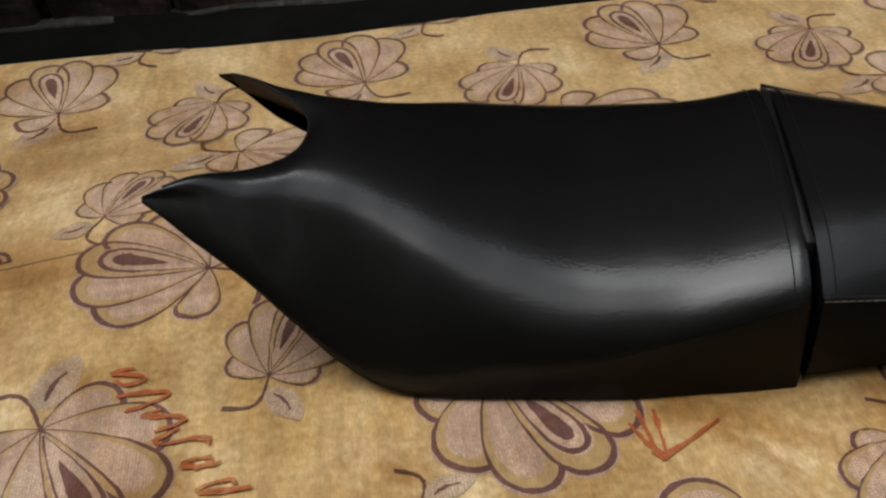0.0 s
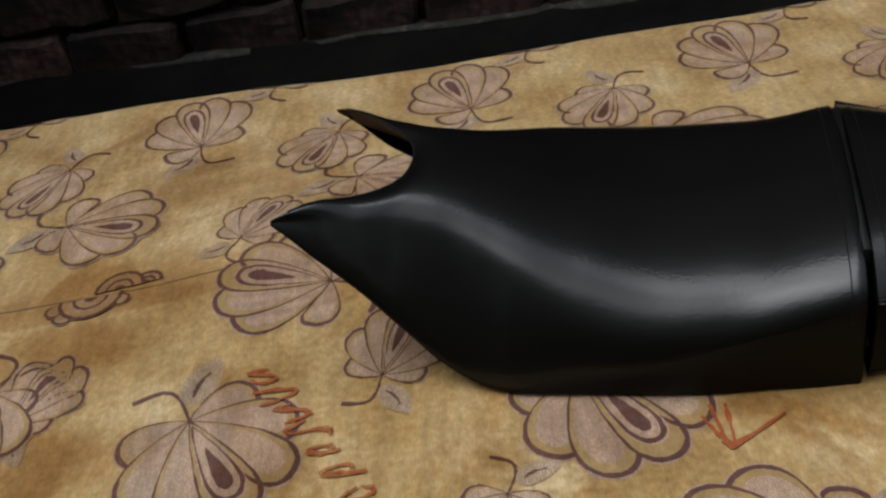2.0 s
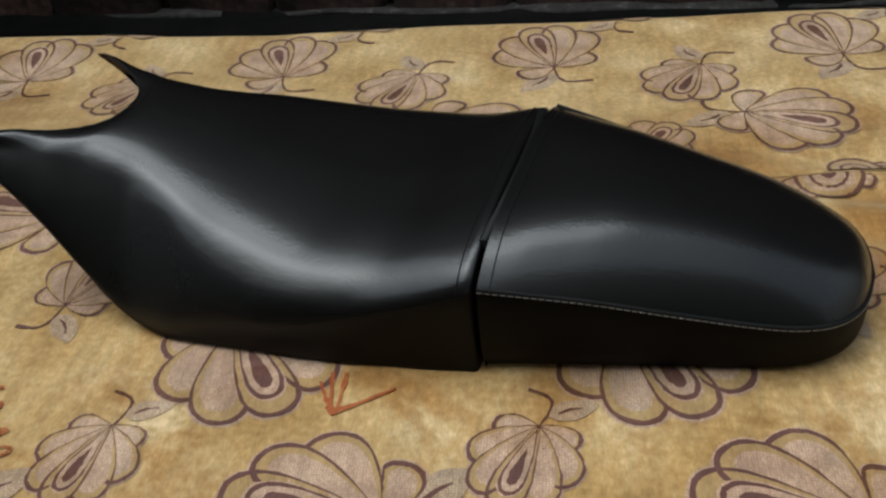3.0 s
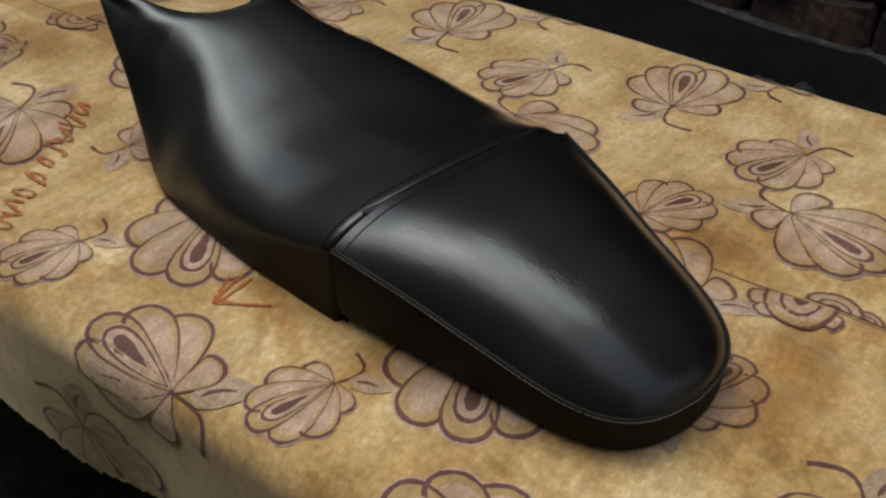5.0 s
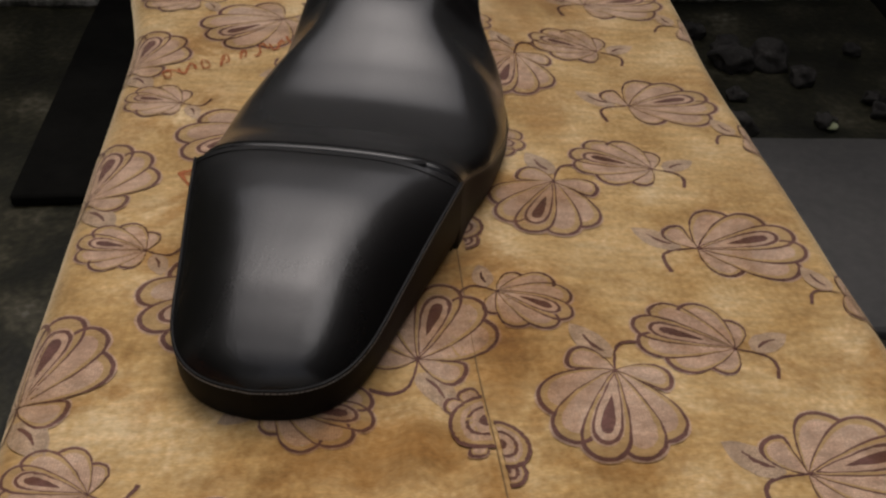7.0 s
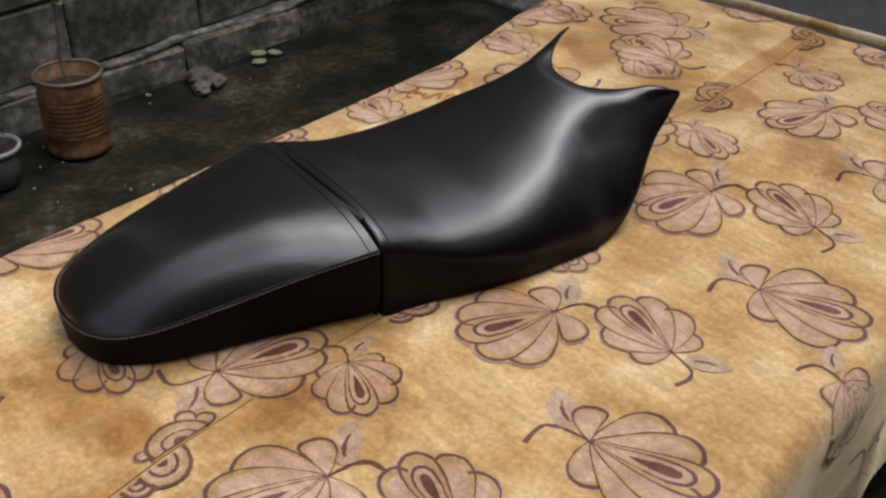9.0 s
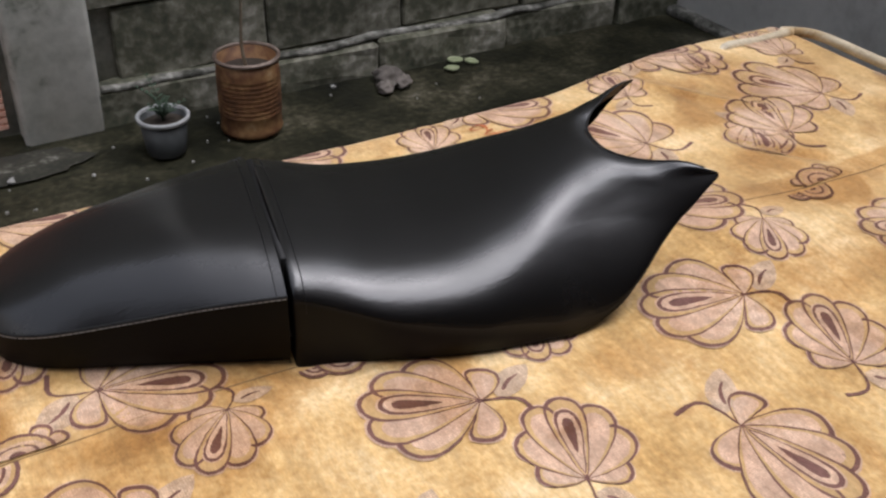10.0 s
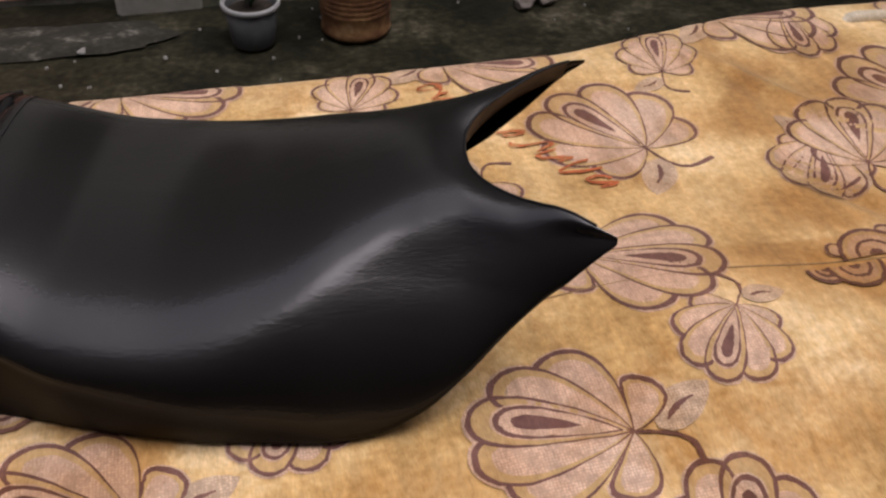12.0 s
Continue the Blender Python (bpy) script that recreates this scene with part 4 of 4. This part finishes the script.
    bm.from_mesh(mesh("tmp", v, f, VINYL))
    bmesh.ops.remove_doubles(bm, verts=bm.verts, dist=0.00003)
    bmesh.ops.recalc_face_normals(bm, faces=bm.faces)
    part("pillion_pad", bm, VINYL, s, "smooth black vinyl pillion pad with a rounded tail")
    # end face of the pillion half
    poly = [(0.004, -0.136, 0.0)] + [crown(0.004, a) for a in across] + [(0.004, 0.136, 0.0)]
    part("pillion_front", mesh("pillion_front", poly, [tuple(range(len(poly)))], VINYL, False), None, s)
    # skirt below the piping
    rows = []
    for h, grow in ((1.0, 1.0), (0.93, 1.008), (0.7, 1.012), (0.35, 1.002), (0.15, 0.972), (0.04, 0.92), (0.0, 0.86), (-0.02, 0.80)):
        row = []
        for x, y in line:
            row.append((x - 0.05 * (1 - grow) * min(1.0, x / 0.3), y * grow + bend(x), piping_z(x) * h))
        rows.append(row)
    v, f = loft(rows)
    bm = bmesh.new()
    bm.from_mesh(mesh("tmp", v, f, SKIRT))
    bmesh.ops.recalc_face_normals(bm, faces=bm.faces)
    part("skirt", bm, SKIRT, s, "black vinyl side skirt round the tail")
    # piping and its pale stitch line
    edge = [(x, y + math.copysign(0.0010, y) + bend(x), piping_z(x) + 0.0006) for x, y in line]
    v, f = tube(edge, 0.0017, 8)
    part("piping", mesh("piping", v, f, PIPING), None, s, "thin black piping")
    for k in range(len(edge) - 1):
        a, b = Vector(edge[k]), Vector(edge[k + 1])
        out = Vector((0, math.copysign(1, a.y), 0)) if a.x < 0.25 else Vector((a.x - xc, a.y, 0)).normalized()
        v, f = tube([a + out * 0.0012 + (b - a) * 0.1 + Vector((0, 0, -0.0016)), a + out * 0.0012 + (b - a) * 0.9 + Vector((0, 0, -0.0016))], 0.0006, 5)
        part("stitch", mesh("stitch", v, f, THREAD), None, s)
    # stitched seams either side of the gap
    for dx, ref in ((-0.0135, "rider"), (0.0135, "pillion")):
        if ref == "rider":
            sec = section(dx)
            pts = [Vector((x, y, z + 0.0004)) for x, y, z in sec[:46]]
            pts = [Vector((p.x, -p.y, p.z)) for p in reversed(pts[1:])] + pts
        else:
            pts = [Vector(crown(dx, a)) + Vector((0, 0, 0.0004)) for a in across]
        v, f = tube(pts, 0.0005, 6)
        part("seam_ridge", mesh("seam_ridge", v, f, PIPING), None, s)
    # dark strip down in the gap
    gap = part("gap_strip", block(0.007, 0.21, 0.092, 0.001), PIPING, s)
    gap.location = (0.0, 0.0, 0.062)
    # base plate closing the underside
    plate = [(x, y * 0.9 + bend(x), 0.03) for x, y in line]
    plate = [(-0.30, 0.12, 0.03), (-0.1, 0.13, 0.03)] + plate + [(-0.1, -0.13, 0.03), (-0.30, -0.12, 0.03)]
    part("base_plate", mesh("base_plate", plate, [tuple(range(len(plate)))], LINING, False), None, s)
    return s


seat()


# ---------------------------------------------------------------- cord round the head of the table
def cord():
    pts = [(-0.58 - 0.0068 * k, Y0 + 0.012) for k in range(26)]
    pts += [(X0 + 0.035 - 0.04 * math.sin(a), Y0 + 0.04 - 0.042 * math.cos(a)) for a in [math.pi / 2 * k / 8 for k in range(9)]]
    pts += [(X0 - 0.004, Y0 + 0.05 + (Y1 - Y0 - 0.06) * k / 40) for k in range(41)]
    line = []
    for n, (u, v) in enumerate(pts):
        z = lift(max(u, X0), max(v, Y0)) + 0.004 + 0.0012 * math.sin(n * 0.35)
        line.append((u + 0.0012 * math.sin(n * 0.5), v, z - (0.012 if n < 2 else 0)))
    v, f = tube(line, 0.0088, 12)
    ob = new("edge_cord", mesh("edge_cord", v, f, CORD))
    tagged(ob, "thick beige cotton cord round the cloth's edge", "cord")


cord()


# ---------------------------------------------------------------- pots and litter by the wall
def leaf_mesh(length, width, droop, material, curl=0.25):
    rows = []
    for k in range(9):
        s = k / 8
        w = width * math.sin(math.pi * min(1, s * 0.93 + 0.05)) ** 0.8
        x, z = length * s, -droop * length * s * s
        rows.append([(x, -w, z + curl * w), (x, 0, z), (x, w, z + curl * w)])
    v, f = loft(rows)
    return mesh("leaf", v, f, material)


def tin_can():
    t = thing("rusty_can_planter", (-0.187, -1.738, FLOOR), "rusty ribbed tin can planter with a thin stalk", "planter")
    prof = [(0.0, 0.004), (0.078, 0.004), (0.082, 0.012), (0.080, 0.02)]
    for k in range(9):
        z = 0.055 + k * 0.0125
        prof += [(0.080, z), (0.0822, z + 0.004), (0.0822, z + 0.008)]
    prof += [(0.080, 0.172), (0.080, 0.205), (0.076, 0.205), (0.075, 0.16), (0.0, 0.16)]
    v, f = lathe(prof, 36)
    part("can_body", mesh("can_body", v, f, RUST), None, t)
    ring = [(0.081 * math.cos(math.tau * k / 36), 0.081 * math.sin(math.tau * k / 36), 0.207) for k in range(37)]
    v, f = tube(ring, 0.0055, 8)
    part("rim", mesh("rim", v, f, RIMTIN), None, t, "pale worn rolled tin rim")
    v, f = lathe([(0.0, 0.176), (0.04, 0.174), (0.075, 0.168)], 24)
    part("soil", mesh("soil", v, f, SOIL), None, t)
    line = [(0.004 + 0.006 * math.sin(k * 0.4), 0.003 * math.cos(k), 0.17 + 0.021 * k) for k in range(15)]
    v, f = tube(line, 0.005, 8, taper=[1 - 0.035 * k for k in range(15)])
    part("stalk", mesh("stalk", v, f, STEM), None, t, "bare woody stalk")
    for k, (a, ln, wd, dr, hgt, m) in enumerate(((75, 0.07, 0.014, 0.3, 10, PALELEAF), (20, 0.12, 0.018, 0.5, 13, PALELEAF), (150, 0.14, 0.02, 0.7, 14, LEAF), (265, 0.10, 0.016, 0.4, 12, PALELEAF), (85, 0.13, 0.02, 0.9, 14, LEAF), (320, 0.11, 0.018, 0.6, 14, LEAF), (210, 0.12, 0.018, 0.3, 14, PALELEAF))):
        lf = part("leaf", leaf_mesh(ln, wd, dr, m), None, t)
        lf.matrix_basis = pose(*line[hgt], 0, -35, a)


def grey_pot():
    t = thing("grey_plastic_pot", (0.052, -1.712, FLOOR), "small grey plastic flowerpot with a sparse fern, on the yard floor", "flowerpot")
    v, f = lathe([(0.0, 0.003), (0.046, 0.003), (0.049, 0.006), (0.060, 0.098), (0.056, 0.098), (0.053, 0.07), (0.0, 0.07)], 32)
    part("pot_body", mesh("pot_body", v, f, GREYPLASTIC), None, t)
    v, f = lathe([(0.0595, 0.092), (0.066, 0.094), (0.067, 0.103), (0.064, 0.106), (0.058, 0.104), (0.0575, 0.094)], 32)
    part("rim", mesh("rim", v, f, PALEPLASTIC), None, t, "pale grey rolled rim")
    v, f = lathe([(0.0, 0.088), (0.03, 0.086), (0.055, 0.082)], 20)
    part("soil", mesh("soil", v, f, SOIL), None, t)
    random.seed(21)
    for k in range(8):
        a = math.tau * k / 8 + random.uniform(-0.2, 0.2)
        hgt, out = random.uniform(0.05, 0.17), random.uniform(0.02, 0.07)
        pts = [(out * s * s * math.cos(a), out * s * s * math.sin(a), 0.085 + hgt * (s - 0.25 * s * s)) for s in [j / 8 for j in range(9)]]
        v, f = tube(pts, 0.0012, 4)
        mi = [0] * len(f)
        for j in range(2, 9):
            for sgn in (-1, 1):
                b = Vector(pts[j])
                d = Vector((-math.sin(a) * sgn, math.cos(a) * sgn, 0.4)).normalized()
                w = Vector((math.cos(a), math.sin(a), 0.2)) * 0.0045
                ln = 0.030 * (1 - j / 11)
                i0 = len(v)
                v += [b, b + d * ln * 0.5 + w, b + d * ln, b + d * ln * 0.5 - w]
                f.append((i0, i0 + 1, i0 + 2, i0 + 3))
        part("frond", mesh("frond", v, f, LEAF, False), None, t)


def stone(x, y, r, seed, material, name, label, category, z=0.0, flat=0.7):
    bm = bmesh.new()
    bmesh.ops.create_icosphere(bm, subdivisions=3, radius=r)
    for v in bm.verts:
        d = 1 + 0.6 * noise.noise(v.co / r * 1.5 + Vector((seed, 0, 0))) + 0.12 * noise.noise(v.co / r * 4 + Vector((0, seed, 0)))
        v.co *= d
        v.co.z *= flat
    ob = part(name, bm, material, None)
    ob.matrix_world = pose(x, y, FLOOR + r * flat * 0.6 + z, 0, 0, seed * 50)
    return tagged(ob, label, category, group=label)


tin_can()
grey_pot()
random.seed(31)
for x, y, r in ((-0.64, -1.835, 0.042), (-0.67, -1.80, 0.028), (-0.61, -1.785, 0.026)):
    stone(x, y, r, x * 7, STONE, "stone", "small rough brown stone on the yard floor", "stone")
for k in range(14):
    stone(random.uniform(-1.5, -0.92), random.uniform(0.72, 1.4), random.uniform(0.02, 0.06), k * 1.7, RUBBLE, "rubble", "broken grey rubble heaped beside the slab", "rubble")
for k in range(12):
    stone(random.uniform(-0.06, 0.20), random.uniform(1.18, 1.36), random.uniform(0.014, 0.034), 30 + k * 1.3, RUBBLE, "rubble", "broken grey rubble heaped beside the slab", "rubble")


def scrap(x, y, size, seed, material, label, category, name):
    n = 9
    verts = [(0, 0, 0.006)] + [(size * (0.7 + 0.5 * noise.noise(Vector((k, seed, 0)))) * math.cos(math.tau * k / n), 0.6 * size * math.sin(math.tau * k / n), 0.004 + 0.004 * noise.noise(Vector((k * 2.0, seed, 4)))) for k in range(n)]
    verts += [(a, b, c - 0.004) for a, b, c in verts]
    m = n + 1
    faces = [(0, 1 + k, 1 + (k + 1) % n) for k in range(n)] + [(m, m + 1 + (k + 1) % n, m + 1 + k) for k in range(n)] + [(1 + k, m + 1 + k, m + 1 + (k + 1) % n, 1 + (k + 1) % n) for k in range(n)]
    ob = new(name, mesh(name, verts, faces, material, False))
    ob.matrix_world = pose(x, y, FLOOR + 0.008, 0, 0, seed * 77)
    tagged(ob, label, category, group=label)


for k, (x, y, sz) in enumerate(((0.43, -1.72, 0.024), (-0.112, -1.79, 0.008), (-0.48, -1.86, 0.018), (-0.05, -1.70, 0.006), (0.25, -1.66, 0.012), (-0.10, -1.68, 0.006), (0.17, -1.78, 0.009), (0.36, -1.84, 0.012), (0.50, -1.66, 0.009), (-0.75, -1.74, 0.007))):
    scrap(x, y, sz * 0.65, k * 1.9 + 0.5, LITTER, "scrap of white litter on the yard floor", "litter", "litter_scrap")
random.seed(77)
for k in range(26):
    scrap(random.uniform(-0.98, 0.8), random.uniform(-1.86, -1.3), random.uniform(0.0025, 0.006), k * 1.3 + 40, LITTER, "scrap of white litter on the yard floor", "litter", "litter_scrap")
for k, (x, y, sz) in enumerate(((-0.89, -1.87, 0.035), (-0.85, -1.82, 0.03), (-0.93, -1.84, 0.028), (-0.93, 1.0, 0.03))):
    scrap(x, y, sz, k * 2.3 + 9, PALELEAF, "fallen pale green leaf on the yard floor", "leaf", "fallen_leaf")
